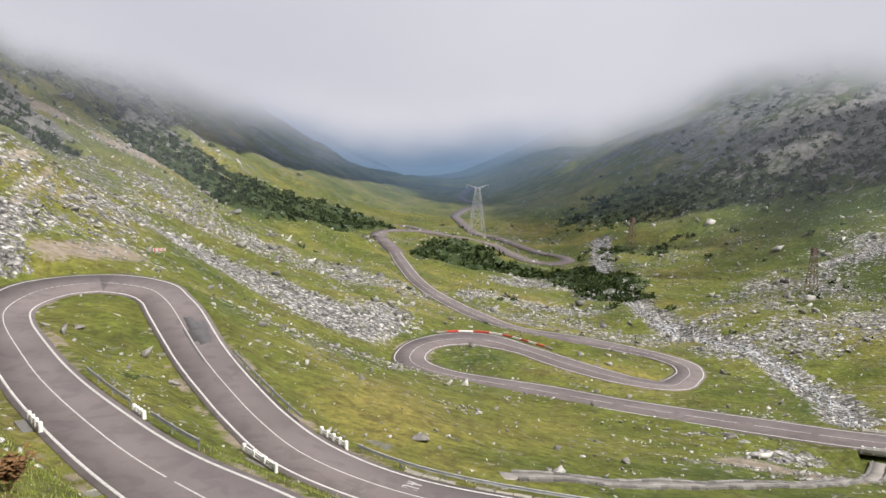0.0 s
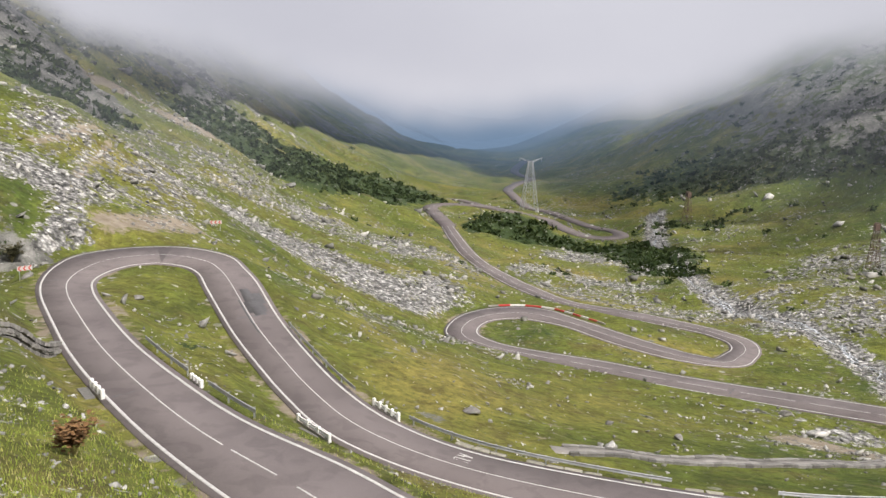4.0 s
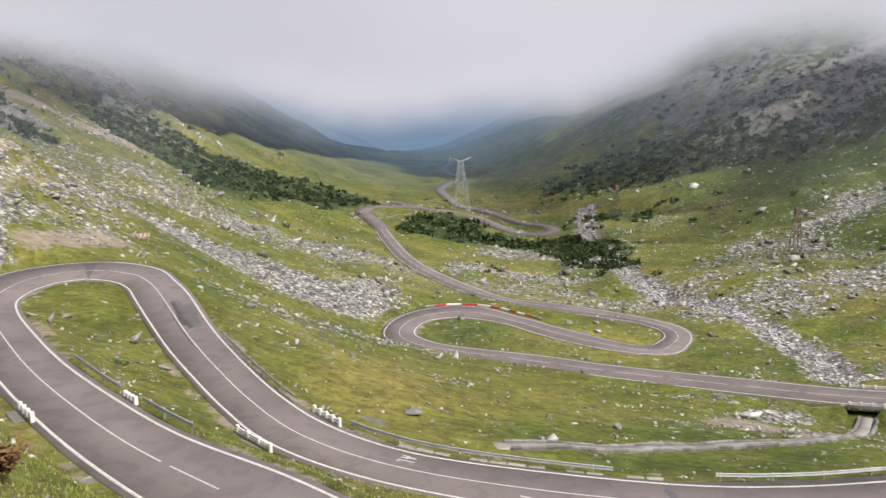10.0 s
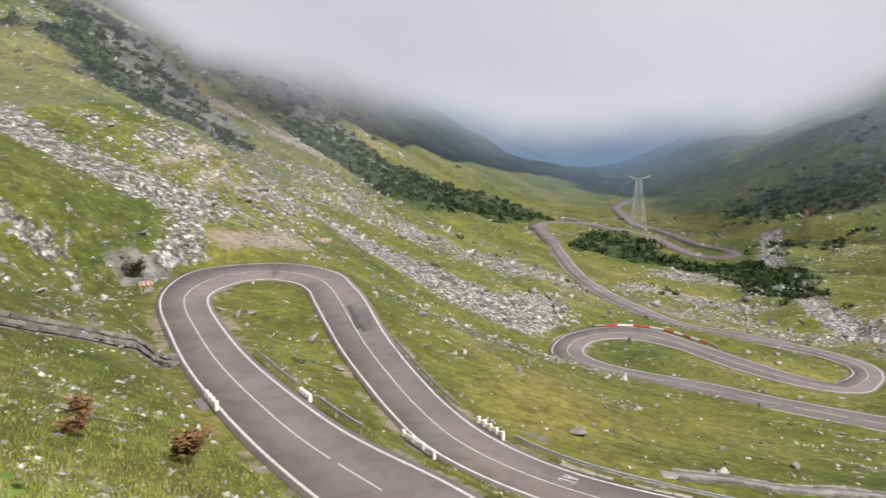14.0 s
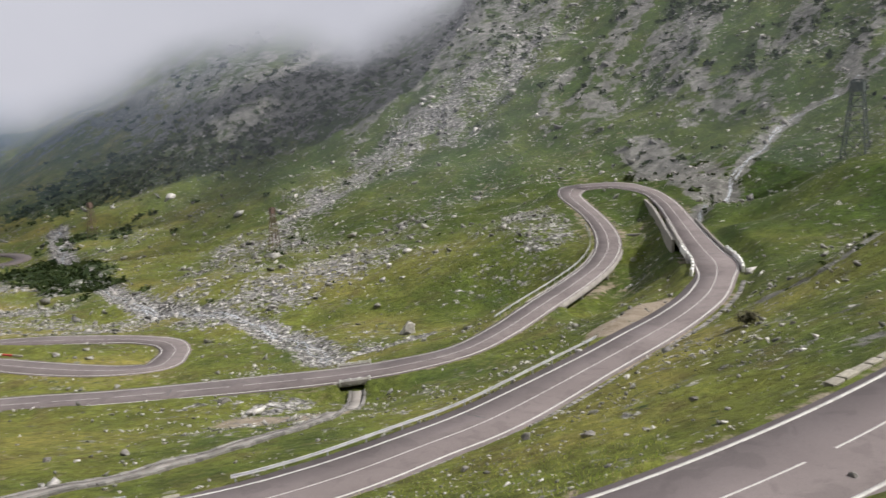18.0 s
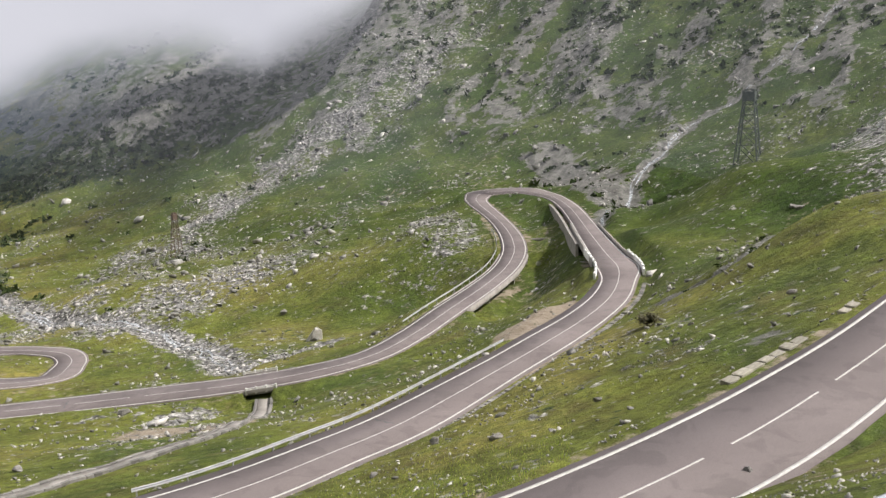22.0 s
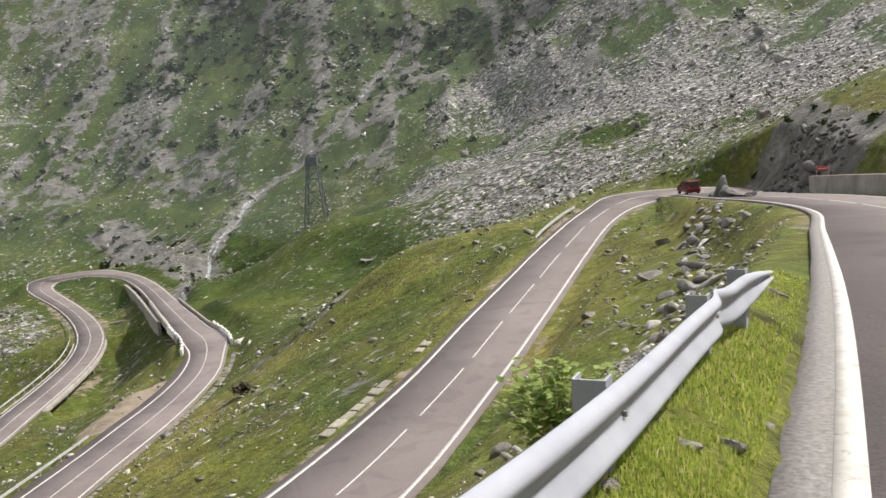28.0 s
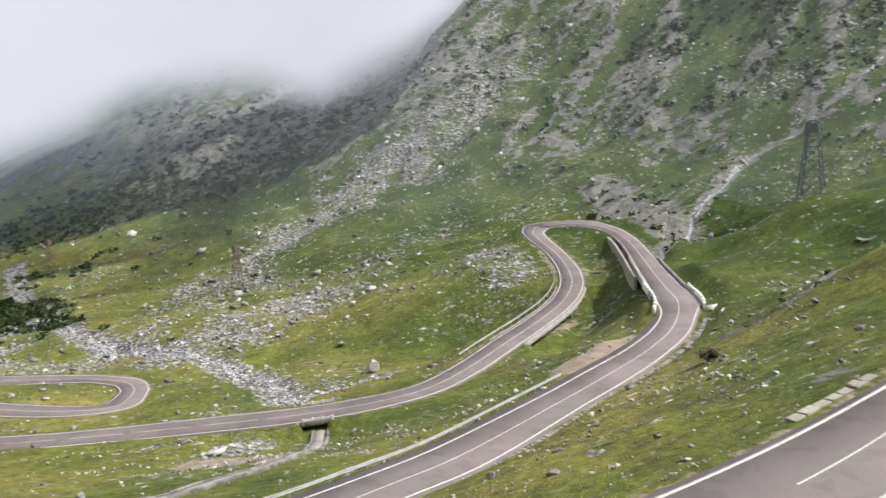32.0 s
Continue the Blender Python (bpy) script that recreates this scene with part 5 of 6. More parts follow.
pylon(-46.3, 512, 29, 9.0, 2.2, PYLON_GREY, "tall pale steel lattice pylon with spread arms", 0.35, bw=0.13)
pylon(195, 161, 19.5, 6.0, 2.2, PYLON_GREEN, "dark green steel lattice mast with a platform on the grassy slope", 0.5, arms=False, bw=0.2)
pylon(81, 298, 15, 3.2, 1.0, PYLON_RUST, "slim rusty steel lattice mast on the slope", 0.2, arms=False)
pylon(34, 425, 16, 3.6, 1.2, PYLON_RUST, "distant rusty steel lattice mast", 0.6, arms=False)


# ---- signs and barriers ----
def chevron(x, y, yaw, w, h, label):
    z = gz(x, y)
    root = thing("bend_sign", label, "road sign", (x, y, z), "bend signs")
    rot = Matrix.Rotation(yaw, 4, 'Z')
    for sx in (-0.35, 0.35):
        part("post", box_bm(0.08, 0.08, 1.3 + h, rot @ Matrix.Translation((sx * w, 0.06, (1.3 + h) / 2 - 0.4)), 0.01), STEEL_OLD, root)
    part("board", box_bm(w, 0.05, h, rot @ Matrix.Translation((0, 0, 0.9 + h / 2)), 0.01), PAINT, root)
    for k in range(3):
        cx = (k - 1) * w / 3
        bm = bmesh.new()
        s = w / 14
        for sg in (1, -1):
            vs = [bm.verts.new(Vector(q)) for q in ((cx - s * 2, -0.03, 0.9 + h / 2), (cx - s * 0.4, -0.03, 0.9 + h / 2), (cx + s * 1.6, -0.03, 0.9 + h / 2 + sg * h * 0.48), (cx, -0.03, 0.9 + h / 2 + sg * h * 0.48))]
            bm.faces.new(vs if sg > 0 else vs[::-1])
        bm.transform(rot)
        part("chevron", bm, RED, root)
    return root


chevron(-68, 147, 0.44, 2.1, 0.6, "red and white chevron board outside the hairpin")
chevron(-66.7, 92.5, 0.9, 1.7, 0.55, "red and white chevron board at the foot of the slope")


def striped_barrier():
    i0 = road_at(-22, 189)
    i1 = road_at(-3, 187.5)
    root = thing("barrier", "red and white striped concrete barrier along the loop of the road", "barrier")
    for n, k in enumerate(range(i0, i1, 2)):
        a, b = beside(k, -5.0, 0.15), beside(k + 2, -5.0, 0.15)
        part("block", bar_bm(a, b, 0.3, 0.35), RED if n % 4 in (1, 3) and n < 14 else CONCRETE if n % 5 == 0 else WHITEWASH, root)


striped_barrier()


def wall_sign():
    p = beside(road_at(84, 18), 5.3, 2.1)
    root = thing("sign", "small red sign on the wall by the bend", "sign", tuple(p))
    part("board", box_bm(0.06, 1.0, 0.4, Matrix.Rotation(0.2, 4, 'Z'), 0.02), RED, root)
    part("bar", box_bm(0.02, 0.7, 0.09, Matrix.Rotation(0.2, 4, 'Z') @ Matrix.Translation((-0.045, 0, 0))), PAINT, root)
    for s in (-0.5, 0.5):
        part("post", box_bm(0.07, 0.07, 1.6, Matrix.Translation((0.08, s, -0.6))), STEEL_OLD, root)


wall_sign()


# ---- the car at the upper bend ----
def car():
    i = road_at(105, 29.6)
    p = beside(i, -1.6)
    d = np.array([-ROAD_N[i, 1], ROAD_N[i, 0]])
    root = thing("car", "small dark red van driving round the upper bend", "car", tuple(p))
    root.rotation_euler = (0, 0, math.atan2(d[1], d[0]))
    root.scale = (0.88, 0.88, 0.88)
    prof = [(-2.05, 0.35), (-2.1, 0.8), (-2.0, 1.1), (-1.85, 1.72), (-1.5, 1.82), (0.2, 1.80), (0.55, 1.68), (1.15, 1.12), (1.95, 0.95), (2.1, 0.7), (2.1, 0.35)]
    bm = bmesh.new()
    rows = []
    for w in (-0.86, 0.86):
        rows.append([bm.verts.new((x, w * (1.0 if z < 1.15 else 0.86), z)) for x, z in prof])
    n = len(prof)
    for k in range(n):
        bm.faces.new((rows[0][k], rows[0][(k + 1) % n], rows[1][(k + 1) % n], rows[1][k]))
    bm.faces.new(rows[0][::-1])
    bm.faces.new(rows[1])
    bmesh.ops.bevel(bm, geom=bm.edges[:], offset=0.05, segments=2, affect='EDGES')
    body = part("body", bm, CAR_RED, root)
    for sgn in (-1, 1):
        for x0, x1 in ((-1.7, -0.75), (-0.65, 0.2)):
            q = bmesh.new()
            vs = [q.verts.new(v) for v in ((x0, sgn * 0.85, 1.16), (x1, sgn * 0.85, 1.16), (x1, sgn * 0.775, 1.66), (x0 + 0.08, sgn * 0.775, 1.66))]
            q.faces.new(vs if sgn < 0 else vs[::-1])
            part("side_window", q, GLASS, root)
    for (xa, za, xb, zb) in ((1.17, 1.16, 0.62, 1.66), (-2.03, 1.16, -1.9, 1.62)):
        q = bmesh.new()
        vs = [q.verts.new(v) for v in ((xa + 0.03 * (1 if xa > 0 else -1), -0.7, za), (xa + 0.03 * (1 if xa > 0 else -1), 0.7, za), (xb + 0.03 * (1 if xa > 0 else -1), 0.62, zb), (xb + 0.03 * (1 if xa > 0 else -1), -0.62, zb))]
        q.faces.new(vs)
        part("windscreen" if xa > 0 else "rear_window", q, GLASS, root)
    for x in (-1.35, 1.3):
        for sgn in (-1, 1):
            wheel = part("wheel", tube_bm((x, sgn * 0.66, 0.32), (x, sgn * 0.88, 0.32), 0.32, 18), BLACK, root)
            part("rim", tube_bm((x, sgn * 0.86, 0.32), (x, sgn * 0.895, 0.32), 0.19, 12), STEEL, wheel)
    for sgn in (-1, 1):
        part("headlight", box_bm(0.08, 0.3, 0.16, Matrix.Translation((2.07, sgn * 0.62, 0.78)), 0.02), PAINT, root)
        part("tail_light", box_bm(0.06, 0.16, 0.4, Matrix.Translation((-2.07, sgn * 0.7, 0.95)), 0.02), RED, root)
        part("mirror", box_bm(0.12, 0.2, 0.14, Matrix.Translation((0.75, sgn * 0.98, 1.12)), 0.03), CAR_RED, root)
    part("bumper", box_bm(0.16, 1.66, 0.24, Matrix.Translation((2.08, 0, 0.45)), 0.05), BLACK, root)


car()


# ---- boulders ----
def boulder(x, y, size, seed, label, flat=0.6, tall=None, sink=0.3, material=None):
    rng = np.random.default_rng(seed)
    v = ICO3[0].copy()
    f = ICO3[1]
    for _ in range(14):
        n = rng.normal(0, 1, 3)
        n /= np.linalg.norm(n)
        h = rng.uniform(0.28, 0.75)
        v -= np.clip(v @ n - h, 0, None)[:, None] * n
    v *= 1 + 0.09 * fbm(v[:, 0] * 3 + seed, v[:, 1] * 3 + v[:, 2] * 2, 1.0, 3, seed % 7)[:, None]
    sc = np.array([rng.uniform(0.95, 1.4), rng.uniform(0.7, 1.0), (tall or flat) * 1.2]) * size
    v = v * sc
    a = rng.uniform(0, 6.28)
    x2 = v[:, 0] * np.cos(a) - v[:, 1] * np.sin(a)
    y2 = v[:, 0] * np.sin(a) + v[:, 1] * np.cos(a)
    low = v[:, 2].min()
    v = np.stack([x2, y2, v[:, 2] - low - (v[:, 2].max() - low) * sink], -1)
    ob = mesh_from("boulder", v, f, material or BOULDER)
    ob.location = (x, y, gz(x, y))
    return tagged(ob, label, "boulder", "boulders on the slopes")


def mat_boulder():
    s = Shade("lichened_boulder")
    c = s.ramp(s.noise(1.1, 7, 0.7), [(0.3, (0.12, 0.115, 0.105)), (0.5, (0.2, 0.19, 0.175)), (0.7, (0.33, 0.315, 0.29))])
    c = s.mix(s.ramp(s.noise(0.8, 5, 0.7, 0.5), [(0.52, 0.0), (0.62, 0.6)]), c, (0.13, 0.135, 0.075))
    s.bump(s.noise(3.0, 7, 0.75), 0.8, 0.2)
    return s.done(c, 0.92, spec=0.2)


BOULDER = mat_boulder()
PALE_ROCK = mat_plain("pale_rock", (0.28, 0.27, 0.24), (0.5, 0.48, 0.44), 1.3, 0.9, 0, 0.5, 0.1)
SLAB = mat_plain("dark_slab", (0.05, 0.052, 0.05), (0.13, 0.13, 0.125), 1.1, 0.85, 0, 0.6, 0.1)
BOULDERS = [(18, 246, 2.2), (34, 211, 1.9), (87, 237, 2.4), (-17, 176, 1.2), (74, 188, 2.6), (24, 120.5, 1.8), (-7, 114, 1.3), (1, 92, 1.2), (8, 90, 1.3), (-12, 82, 1.7), (-38, 112, 1.5), (-4, 137, 1.1),
            (-50, 88, 1.3), (34, 48.5, 1.0), (26, 51.5, 0.8), (33, 55, 0.8), (36, 45, 0.6), (24, 14, 0.55), (30, 24, 0.6), (42, 47, 0.7), (135, 100, 1.8), (61, 56, 1.0), (66, 49, 0.9), (-66.5, 93, 1.5), (70, 162, 1.6),
            (131, 28, 3.0), (154, 73, 2.6), (186, 36, 4.0), (136, 102, 2.0), (88, 50, 1.0)]
for n, (bx, by, bs) in enumerate(BOULDERS):
    boulder(bx, by, bs * 0.62, 100 + n, "pale grey weathered boulder bedded in the grass" if bs > 1 else "small grey boulder in the grass")
boulder(70.5, 163.5, 2.2, 77, "pale pointed standing stone beside the stream", tall=1.3, material=PALE_ROCK)
# dark slabs on the mound inside the upper bend
for n, (bx, by, bs, tl) in enumerate([(88.5, 23.0, 1.1, 1.9), (87.2, 22.0, 1.6, 0.5), (85.6, 20.6, 1.5, 0.45), (84.2, 19.2, 1.0, 0.5), (82.0, 18.6, 0.8, 0.4), (89.8, 23.9, 0.9, 0.5)]):
    boulder(bx, by, bs, 300 + n, "dark grey slab heaped on the mound inside the bend", tall=tl, material=SLAB)
# the dark rock face beside the upper road
_r = np.random.default_rng(340)
_t = _r.uniform(0, 1, 110)
_ob = scatter("outcrop", 87.5 + 13 * _t + _r.normal(0, 0.9, 110), 11.2 + 8.2 * _t + _r.normal(0, 1.4, 110), _r.lognormal(-0.85, 0.35, 110), "dark broken rock face beside the upper road", 8, ICO2, (0.5, 1.0), 0.45)
_ob.data.materials.clear()
_ob.data.materials.append(SLAB)
for n, (bx, by, bs) in enumerate([(69, 20, 1.2), (67, 19, 0.8), (58, 20, 1.2), (59.5, 20.6, 0.8), (70, 26, 1.0), (64, 16, 1.2), (66, 16.8, 0.9), (61, 14.2, 0.9), (52, 22, 0.9), (50, 21, 0.7), (34, 18, 0.6), (29, 14, 0.6), (74, 24, 1.1), (76, 22.5, 0.8)]):
    boulder(bx, by, bs * 0.75, 360 + n, "grey rock outcrop in the grass of the bank", flat=0.7, sink=0.4)
# broken dark ledges that run up the grassy nose inside the upper bend
_r = np.random.default_rng(352)
_t = np.repeat(np.linspace(0, 1, 26), 5)
_ob = scatter("ledges", 42 + 34 * _t + _r.normal(0, 1.3, 130), 12.2 + 8.6 * _t + _r.normal(0, 0.7, 130), _r.lognormal(-1.05, 0.45, 130), "broken dark grey ledges in the grass inside the upper bend", 12, ICO2, (0.3, 0.6), 0.4)
_ob = scatter("ledges", 20 + 26 * _t + _r.normal(0, 1.0, 130), 7.6 + 7.6 * _t + _r.normal(0, 1.2, 130), _r.lognormal(-1.7, 0.45, 130), "loose grey stones among the grass under the guard rail", 13, ICO2, (0.3, 0.6), 0.4)
# rock ledges on the bank under the guard rail
for n, (bx, by, bs) in enumerate([(13.5, 3.9, 0.42), (12.2, 3.6, 0.5), (16.8, 5.9, 0.6), (15.2, 5.6, 0.55), (19.5, 7.6, 0.7), (22, 9, 0.6), (26, 11.5, 0.7), (30, 10, 0.8), (38, 12.5, 0.9), (44, 14, 0.8), (28, 15.5, 0.8),
                                  (6.2, 2.05, 0.16), (7.5, 2.0, 0.22), (5.0, 1.75, 0.2), (3.3, 1.35, 0.13), (9.5, 3.2, 0.35)]):
    boulder(bx, by, bs * 0.7, 400 + n, "grey broken stone on the grassy bank", flat=0.9, sink=0.5)


# pale stones in the grass of the verge
for n, (bx, by, bs) in enumerate([(10.6, 2.2, 0.2), (10.9, 2.35, 0.14), (5.0, 1.42, 0.1), (4.55, 1.2, 0.13), (5.3, 1.15, 0.07), (4.2, 1.3, 0.12)]):
    boulder(bx, by, bs, 460 + n, "pale flat stone lying in the verge grass", flat=0.6, sink=0.78)


# ---- stone walls and kerbs ----
def stone_block(seed):
    rng = np.random.default_rng(seed)
    bm = box_bm(1, 1, 1, None, 0.09)
    for v in bm.verts:
        v.co += Vector(rng.normal(0, 0.035, 3))
    me = bpy.data.meshes.new("stone")
    bm.to_mesh(me)
    bm.free()
    return me


BLOCKS = [stone_block(s) for s in range(8)]
for me in BLOCKS:
    me.materials.append(MASONRY)
FLAGS = [stone_block(s + 40) for s in range(4)]
for me in FLAGS:
    me.materials.append(PALE_STONE)


def stone_wall(points, height, thick, label, size, courses, name="stone_wall", meshes=None, bury=0.25, tight=False):
    line, s = spline([(*p, 0, 0) for p in points], size)
    n, _ = sides(line)
    zz = ground(line[:, 0], line[:, 1])[0]
    root = thing(name, label, "wall", (line[0, 0], line[0, 1], float(zz[0])))
    base = Vector(root.location)
    rng = np.random.default_rng(int(points[0][0] * 7) % 1000 + 3)
    meshes = meshes or BLOCKS
    for c in range(courses):
        for k in range(len(line) - 1):
            p, q = line[k], line[k + 1]
            a = math.atan2(q[1] - p[1], q[0] - p[0])
            hh = height / courses
            if courses == 1 and not tight and rng.random() < 0.35:
                continue
            ob = new("stone", meshes[int(rng.integers(0, len(meshes)))])
            ob.parent = root
            sh = (0.5 if c % 2 else 0.0) * size
            loc = Vector(((p[0] + q[0]) / 2 + math.cos(a) * sh, (p[1] + q[1]) / 2 + math.sin(a) * sh, (zz[k] + zz[k + 1]) / 2 - bury + hh * (c + 0.5))) - base
            tilt = math.atan2(zz[k + 1] - zz[k], size)
            ob.matrix_basis = Matrix.Translation(loc) @ Matrix.Rotation(a, 4, 'Z') @ Matrix.Rotation(-tilt, 4, 'Y') @ Matrix.Diagonal((size * (rng.uniform(0.98, 1.12) if tight else rng.uniform(0.7, 1.02)), thick * rng.uniform(0.75, 1.15), hh * rng.uniform(0.85, 1.25), 1))
    return root


stone_wall([(-54, 33), (-49, 37), (-45.5, 43), (-43.5, 50), (-42.5, 57), (-43.2, 63)], 1.25, 0.8, "dark dry-stone wall of an old channel on the hillside", 0.62, 4, bury=0.3, tight=True)


def stone_channel():
    """A walled channel that curves from the culvert down to the middle road."""
    mid = [(42.6, 117.6), (41.6, 115.5), (39, 110), (35.5, 103), (31, 95.5), (24, 88.5), (14.5, 83.2), (5, 79), (-4, 75.5)]
    line, s = spline([(*p, 0, 0) for p in mid], 0.8)
    n, _ = sides(line)
    rows = []
    for o, up in ((-0.95, -0.25), (-0.9, 0.08), (0.0, 0.03), (0.9, 0.08), (0.95, -0.25)):
        px, py = line[:, 0] + n[:, 0] * o, line[:, 1] + n[:, 1] * o
        rows.append(np.stack([px, py, ground(px, py)[0] * 0.5 + ground(line[:, 0], line[:, 1])[0] * 0.5 + up], -1))
    bed = mesh_from("channel_bed", np.stack(rows, 1).reshape(-1, 3), grid_faces(len(line), 5)[:, ::-1], CONCRETE, True)
    tagged(bed, "stained stone bed of a narrow channel in the grass", "channel", kind="structure")
    for o in (-1.1, 1.1):
        pts = [(line[k, 0] + n[k, 0] * o, line[k, 1] + n[k, 1] * o) for k in range(0, len(line), 5)]
        stone_wall(pts, 0.62, 0.42, "low grey stone wall along the curving channel", 0.8, 2, "channel_wall", None, 0.25, True)


stone_channel()
stone_wall([tuple(beside(i, 4.4)[:2]) for i in range(road_at(56, 31.2), road_at(33, 26.3), 4)], 0.4, 0.7, "row of flat pale kerb stones along the road's edge", 1.3, 1, "stone_kerb", FLAGS)
stone_wall([tuple(beside(i, 4.1)[:2]) for i in range(road_at(24, 63.7), road_at(96, 103), 5)], 0.9, 0.6, "low rough stone wall under the edge of the middle road", 0.9, 2, "stone_kerb", None, 0.7)
stone_wall([tuple(beside(i, -3.9)[:2]) for i in range(road_at(-14, 65.8), road_at(12, 61.8), 4)], 0.35, 0.6, "row of flat pale stones under the guard rail", 1.4, 1, "stone_kerb", FLAGS)
stone_wall([tuple(beside(i, 4.5)[:2]) for i in range(road_at(-17.5, 66.3), road_at(-6, 62.2), 3)], 0.4, 0.9, "pale flat stones between the two legs of the road", 1.3, 1, "stone_kerb", FLAGS)


# ---- marks on the asphalt ----
def road_patch(i0, i1, lo, hi, name, material, lift=0.006):
    ob = ribbon(ROAD, ROAD_N, ROAD_BANK, lo, hi, lift, 0.004, name, material, i0, i1)
    ob.parent = ROAD_OB
    return ob


k = road_at(-43, 98.5)
for n, (a, b, lo, hi) in enumerate([(0, 5, -2.6, -0.4), (3, 8, -2.2, -0.15), (5, 9, -1.9, -0.6), (-2, 3, -1.6, -0.5)]):
    road_patch(k + a, k + b, lo, hi, "tar_patch", TAR, 0.004 + 0.002 * n)


def seam(px, py, lo, hi, width, skew):
    """A tarred seam across the lane."""
    k = road_at(px, py)
    d = Vector((-ROAD_N[k, 1], ROAD_N[k, 0], ROAD_G[k])).normalized()
    bm = bmesh.new()
    n = 9
    top = []
    for q in range(n):
        t = q / (n - 1)
        p = beside(k, lo + (hi - lo) * t, 0.006) + d * (skew * t + 0.12 * math.sin(q * 2.1 + px))
        w = width * (0.6 + 0.4 * math.sin(q * 1.7 + py))
        top.append((bm.verts.new(p - d * w / 2), bm.verts.new(p + d * w / 2)))
    for (a, b), (c, e) in zip(top[:-1], top[1:]):
        bm.faces.new((a, c, e, b))
    bmesh.ops.recalc_face_normals(bm, faces=bm.faces[:])
    part("tar_seam", bm, TAR, ROAD_OB)


for args in ((9.5, 61.7, -2.4, 2.6, 0.9, 0.4), (37, 67.8, -2.9, -0.5, 0.3, 0.2), (-62, 103, 0.4, 3.2, 0.3, 0.5), (-60.5, 92.5, -3.4, -0.6, 0.35, 0.3), (64, 33.2, -2.6, 2.0, 0.22, 0.8), (109, 119, -2.8, 2.9, 0.4, 0.3),
             (113, 156, -2.6, 2.2, 0.4, 0.3), (-39, 92, -1.2, 1.6, 0.4, 0.5), (20, 136, -2, 1.5, 0.3, 0.4), (-30, 54.5, -2.8, -0.3, 0.2, 0.6), (80, 90, 0.2, 2.8, 0.25, 0.3)):
    seam(*args)
# long tarred joint beside the centre line
k = road_at(-42, 97)
road_patch(k, k + 13, 0.10, 0.32, "tar_joint", TAR, 0.005)
for px, py, o in ((-10.0, 64.2, -1.7), (-1.0, 62.3, 1.8)):
    k = road_at(px, py)
    d = Vector((-ROAD_N[k, 1], ROAD_N[k, 0], ROAD_G[k])).normalized()
    r = Vector((ROAD_N[k, 0], ROAD_N[k, 1], 0))
    c = beside(k, o, 0.012)
    for u0, v0, u1, v1 in ((-0.7, -0.4, 0.5, -0.2), (-0.7, 0.0, 0.5, -0.2), (-0.2, -0.4, -0.2, 0.1), (-0.7, 0.4, 0.6, 0.4), (-0.7, 0.8, 0.6, 0.8), (-0.7, 0.4, -0.7, 0.8)):
        part("painted_bar", bar_bm(c + d * u0 + r * v0, c + d * u1 + r * v1, 0.12, 0.012), PAINT, ROAD_OB)


# ---- plants ----
def leafy(name, x, y, label, stems, height, spread, leaf, count, seed, leaf_mat, category="shrub", stalk_mat=None, base_z=None):
    rng = np.random.default_rng(seed)
    z0 = gz(x, y) if base_z is None else base_z
    root = thing(name, label, category, (x, y, z0))
    tips = []
    for s in range(stems):
        a = rng.uniform(0, 6.28)
        r = spread * rng.uniform(0.2, 1.0)
        tip = Vector((math.cos(a) * r, math.sin(a) * r, height * rng.uniform(0.6, 1.0)))
        mid = Vector((tip.x * 0.35, tip.y * 0.35, tip.z * 0.55))
        part("stem", merge(tube_bm((0, 0, -0.1), mid, 0.012, 5), tube_bm(mid, tip, 0.007, 5)), stalk_mat or STALK, root)
        tips.append((mid, tip))
    v, f = [], []
    for k in range(count):
        mid, tip = tips[k % stems]
        t = rng.uniform(0.0, 1.0)
        p = np.array(mid.lerp(tip, t)[:]) + rng.normal(0, spread * 0.13, 3)
        d = rng.normal(0, 1, 3)
        d[2] = abs(d[2]) * 0.3 - 0.1
        d /= np.linalg.norm(d)
        w = np.cross(d, (rng.normal(0, 0.3), rng.normal(0, 0.3), 1.0))
        w /= np.linalg.norm(w)
        L = leaf * rng.uniform(0.6, 1.2)
        up = np.cross(w, d)
        i = len(v)
        v += [p, p + d * L * 0.4 + w * L * 0.32 + up * L * 0.06, p + d * L, p + d * L * 0.4 - w * L * 0.32 + up * L * 0.06, p + d * L * 0.45]
        f += [(i, i + 1, i + 4), (i + 1, i + 2, i + 4), (i + 2, i + 3, i + 4), (i + 3, i, i + 4)]
    ob = mesh_from("leaves", v, f, leaf_mat)
    ob.parent = root
    return root


leafy("shrub", 5.7, 2.65, "leafy bright green shrub behind the guard rail", 18, 0.8, 0.55, 0.09, 1100, 11, LEAF, base_z=-2.6)
leafy("young_shrub", -2.55, 2.3, "young shrub with fresh green leaves behind the guard rail", 6, 0.95, 0.3, 0.10, 120, 12, LEAF, base_z=-2.1)
leafy("young_shrub", -2.85, 2.6, "thin shrub with broad light green leaves", 4, 1.25, 0.34, 0.12, 50, 13, LEAF, base_z=-2.3)
leafy("bracken", -20, 30, "rust-brown dead bracken on the bank", 14, 1.5, 1.1, 0.3, 500, 21, FERN, "bracken")
leafy("bracken", -27, 32.5, "reddish brown bracken clump in the grass", 12, 1.0, 0.8, 0.3, 350, 22, FERN, "bracken")
leafy("bracken", -23, 27, "small brown bracken clump on the slope", 10, 0.8, 0.7, 0.25, 250, 23, FERN, "bracken")
leafy("bush", -72, 97.5, "dark bush in a rocky cleft above the hairpin", 16, 2.4, 1.7, 0.45, 700, 25, DARK_LEAF, "bush")
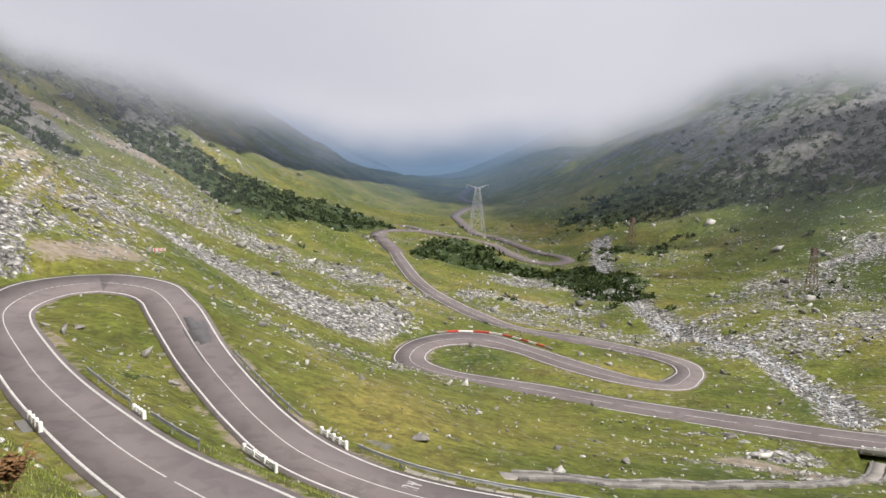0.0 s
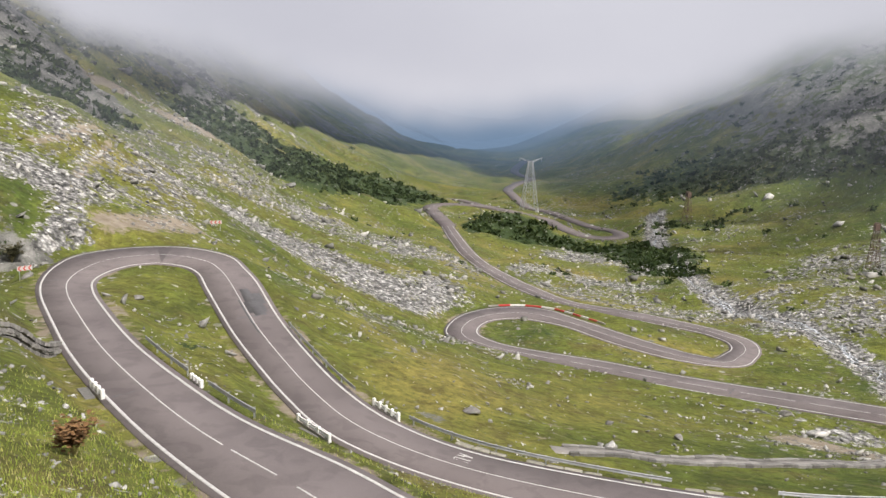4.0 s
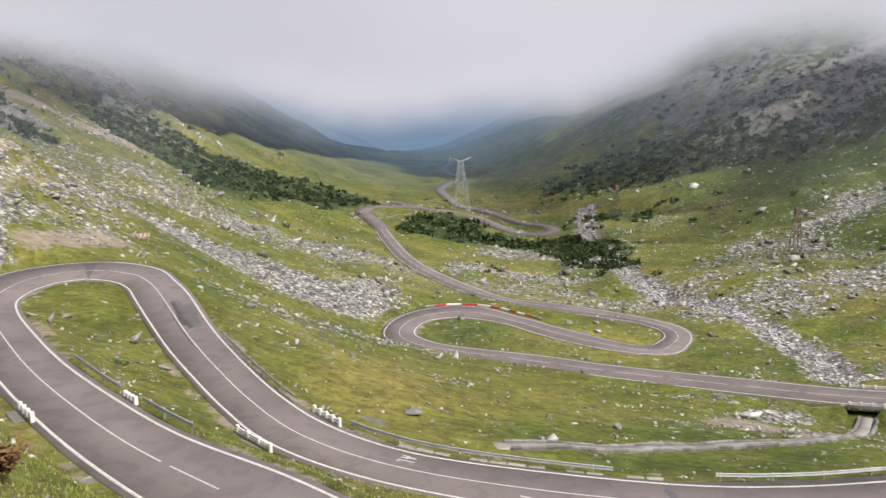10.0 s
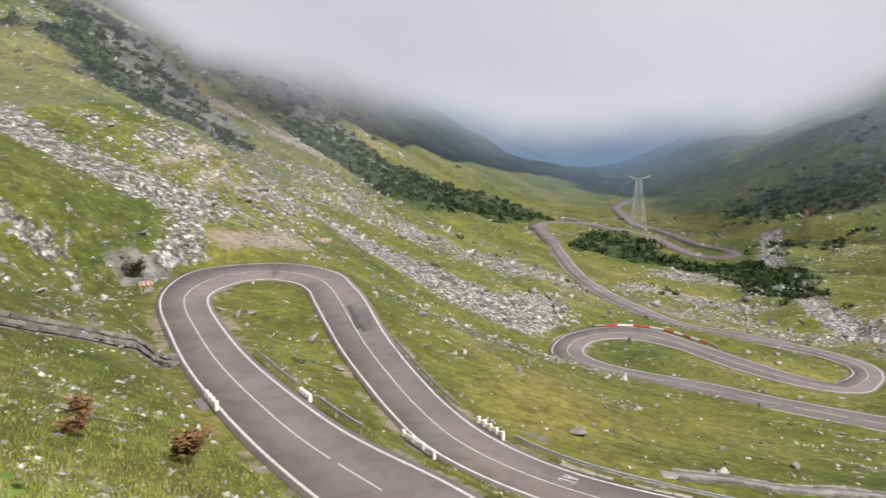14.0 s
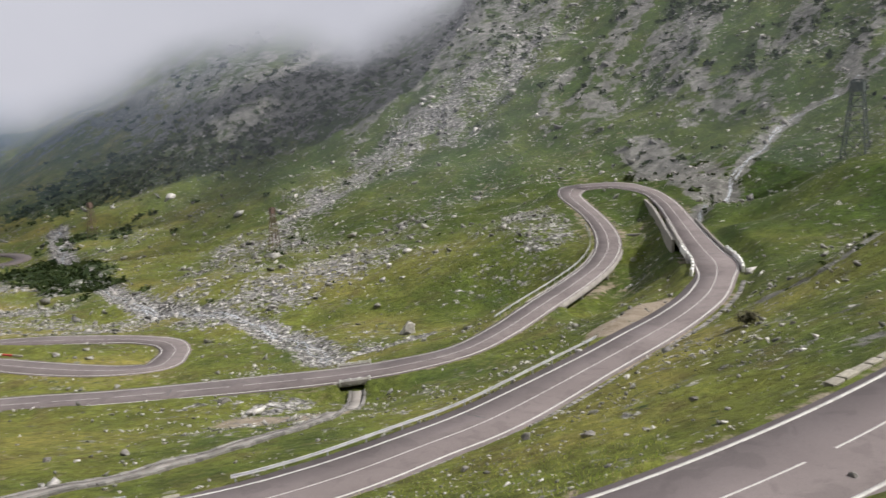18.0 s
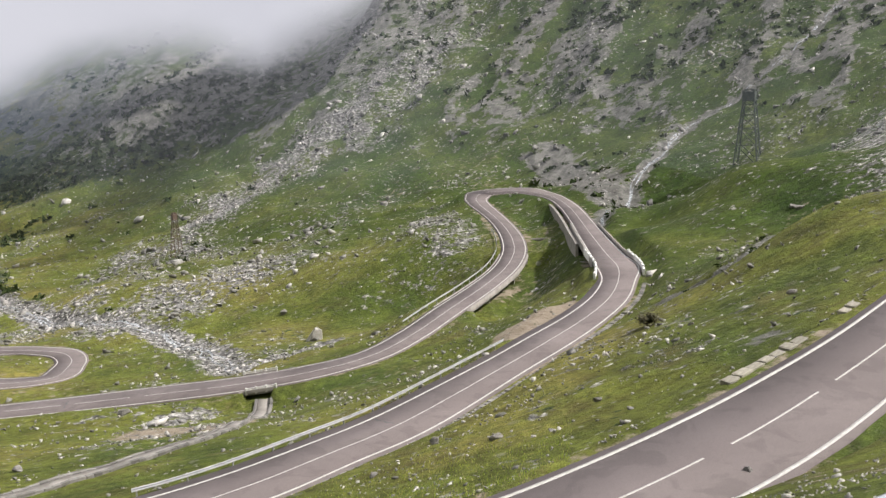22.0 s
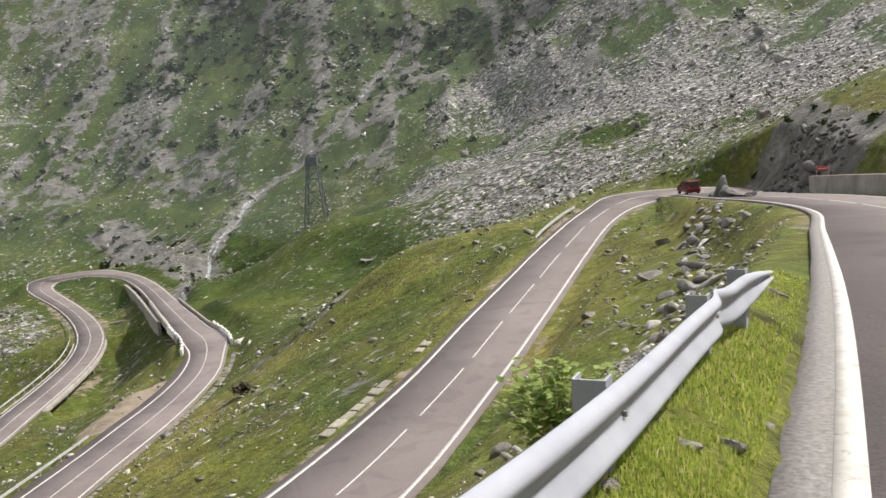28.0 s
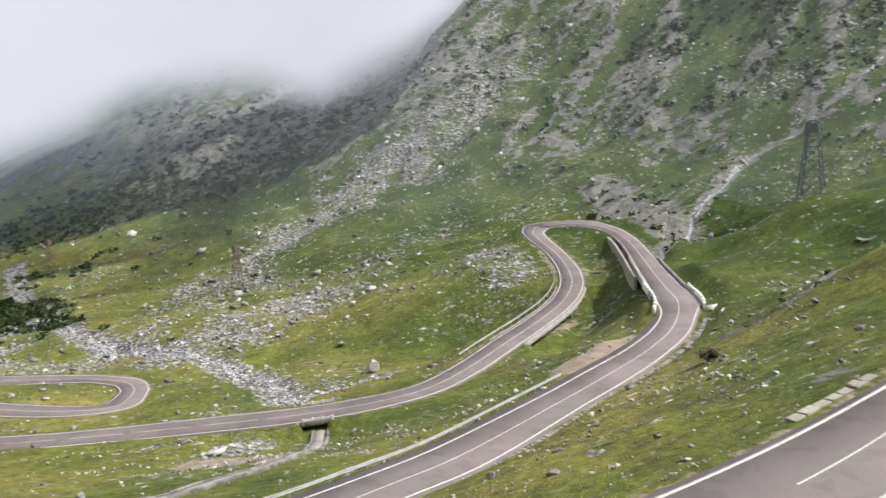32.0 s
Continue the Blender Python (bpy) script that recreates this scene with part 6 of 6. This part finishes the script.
leafy("bush", 63, 63.5, "dark round bush above the middle road", 14, 1.3, 1.4, 0.35, 700, 24, DARK_LEAF, "bush")


def mat_blade():
    s = Shade("grass_blades")
    geo = s.node("ShaderNodeNewGeometry")
    c = s.ramp(geo.outputs['Random Per Island'], [(0.0, (0.22, 0.31, 0.045)), (0.6, (0.38, 0.45, 0.08)), (0.9, (0.52, 0.49, 0.17)), (1.0, (0.6, 0.52, 0.32))])
    s.done(c, 0.75, spec=0.2)
    tl = s.node("ShaderNodeBsdfTranslucent")
    s.link(c, tl.inputs['Color'])
    mx = s.node("ShaderNodeMixShader")
    mx.inputs[0].default_value = 0.45
    s.link(s.b.outputs[0], mx.inputs[1])
    s.link(tl.outputs[0], mx.inputs[2])
    s.link(mx.outputs[0], s.out.inputs['Surface'])
    return s.mat


BLADE = mat_blade()


def grass(n, seed, r0, r1, a0, a1, hmul, label, plain=False):
    x, y, r, rng = candidates(n, seed, r0, r1, a0, a1)
    z, d, idx, off = ground(x, y)
    keep = (d > ROAD[idx, 3] / 2 + 0.44) & (fbm(x, y, 0.9, 3, 21.0) > -0.45)
    x, y, z, r = x[keep], y[keep], z[keep], r[keep]
    n = len(x)
    h = (0.07 + 0.16 * rng.random(n) ** 2) * hmul * (1 + 0.5 * fbm(x, y, 1.7, 2, 22.0))
    w = np.clip(0.0008 * r, 0.002, 0.02)
    a, b = rng.uniform(0, 6.28, n), rng.uniform(0, 6.28, n)
    ux, uy = np.cos(a) * w, np.sin(a) * w
    bx, by = np.cos(b) * h * rng.uniform(0.1, 0.7, n), np.sin(b) * h * rng.uniform(0.1, 0.7, n)
    v = np.stack([np.stack([x - ux, y - uy, z - 0.03], -1), np.stack([x + ux, y + uy, z - 0.03], -1),
                  np.stack([x + bx * 0.4 + ux * 0.7, y + by * 0.4 + uy * 0.7, z + h * 0.6], -1), np.stack([x + bx * 0.4 - ux * 0.7, y + by * 0.4 - uy * 0.7, z + h * 0.6], -1),
                  np.stack([x + bx, y + by, z + h], -1)], 1).reshape(-1, 3)
    if plain:
        v = v.reshape(-1, 5, 3)[:, (0, 1, 4)].reshape(-1, 3)
        f = np.arange(n * 3).reshape(-1, 3)
    else:
        i = np.arange(n)[:, None] * 5
        f = np.vstack([i + np.array([[0, 1, 2]]), i + np.array([[0, 2, 3]]), i + np.array([[3, 2, 4]])])
    return tagged(mesh_from("grass", v, f, BLADE), label, "grass", kind="stuff")


grass(190000, 61, 1.6, 14, 42, 90, 0.24, "short green grass with dry blades on the verge")
grass(110000, 62, 2.4, 24, -58, -5, 1.2, "long pale green grass on the bank under the road", True)
grass(90000, 63, 2.4, 12, -57, -28, 2.4, "tall bright green grass behind the guard rail")
grass(60000, 64, 18, 60, -58, 40, 1.3, "rough green tussocks on the slope above the road", True)
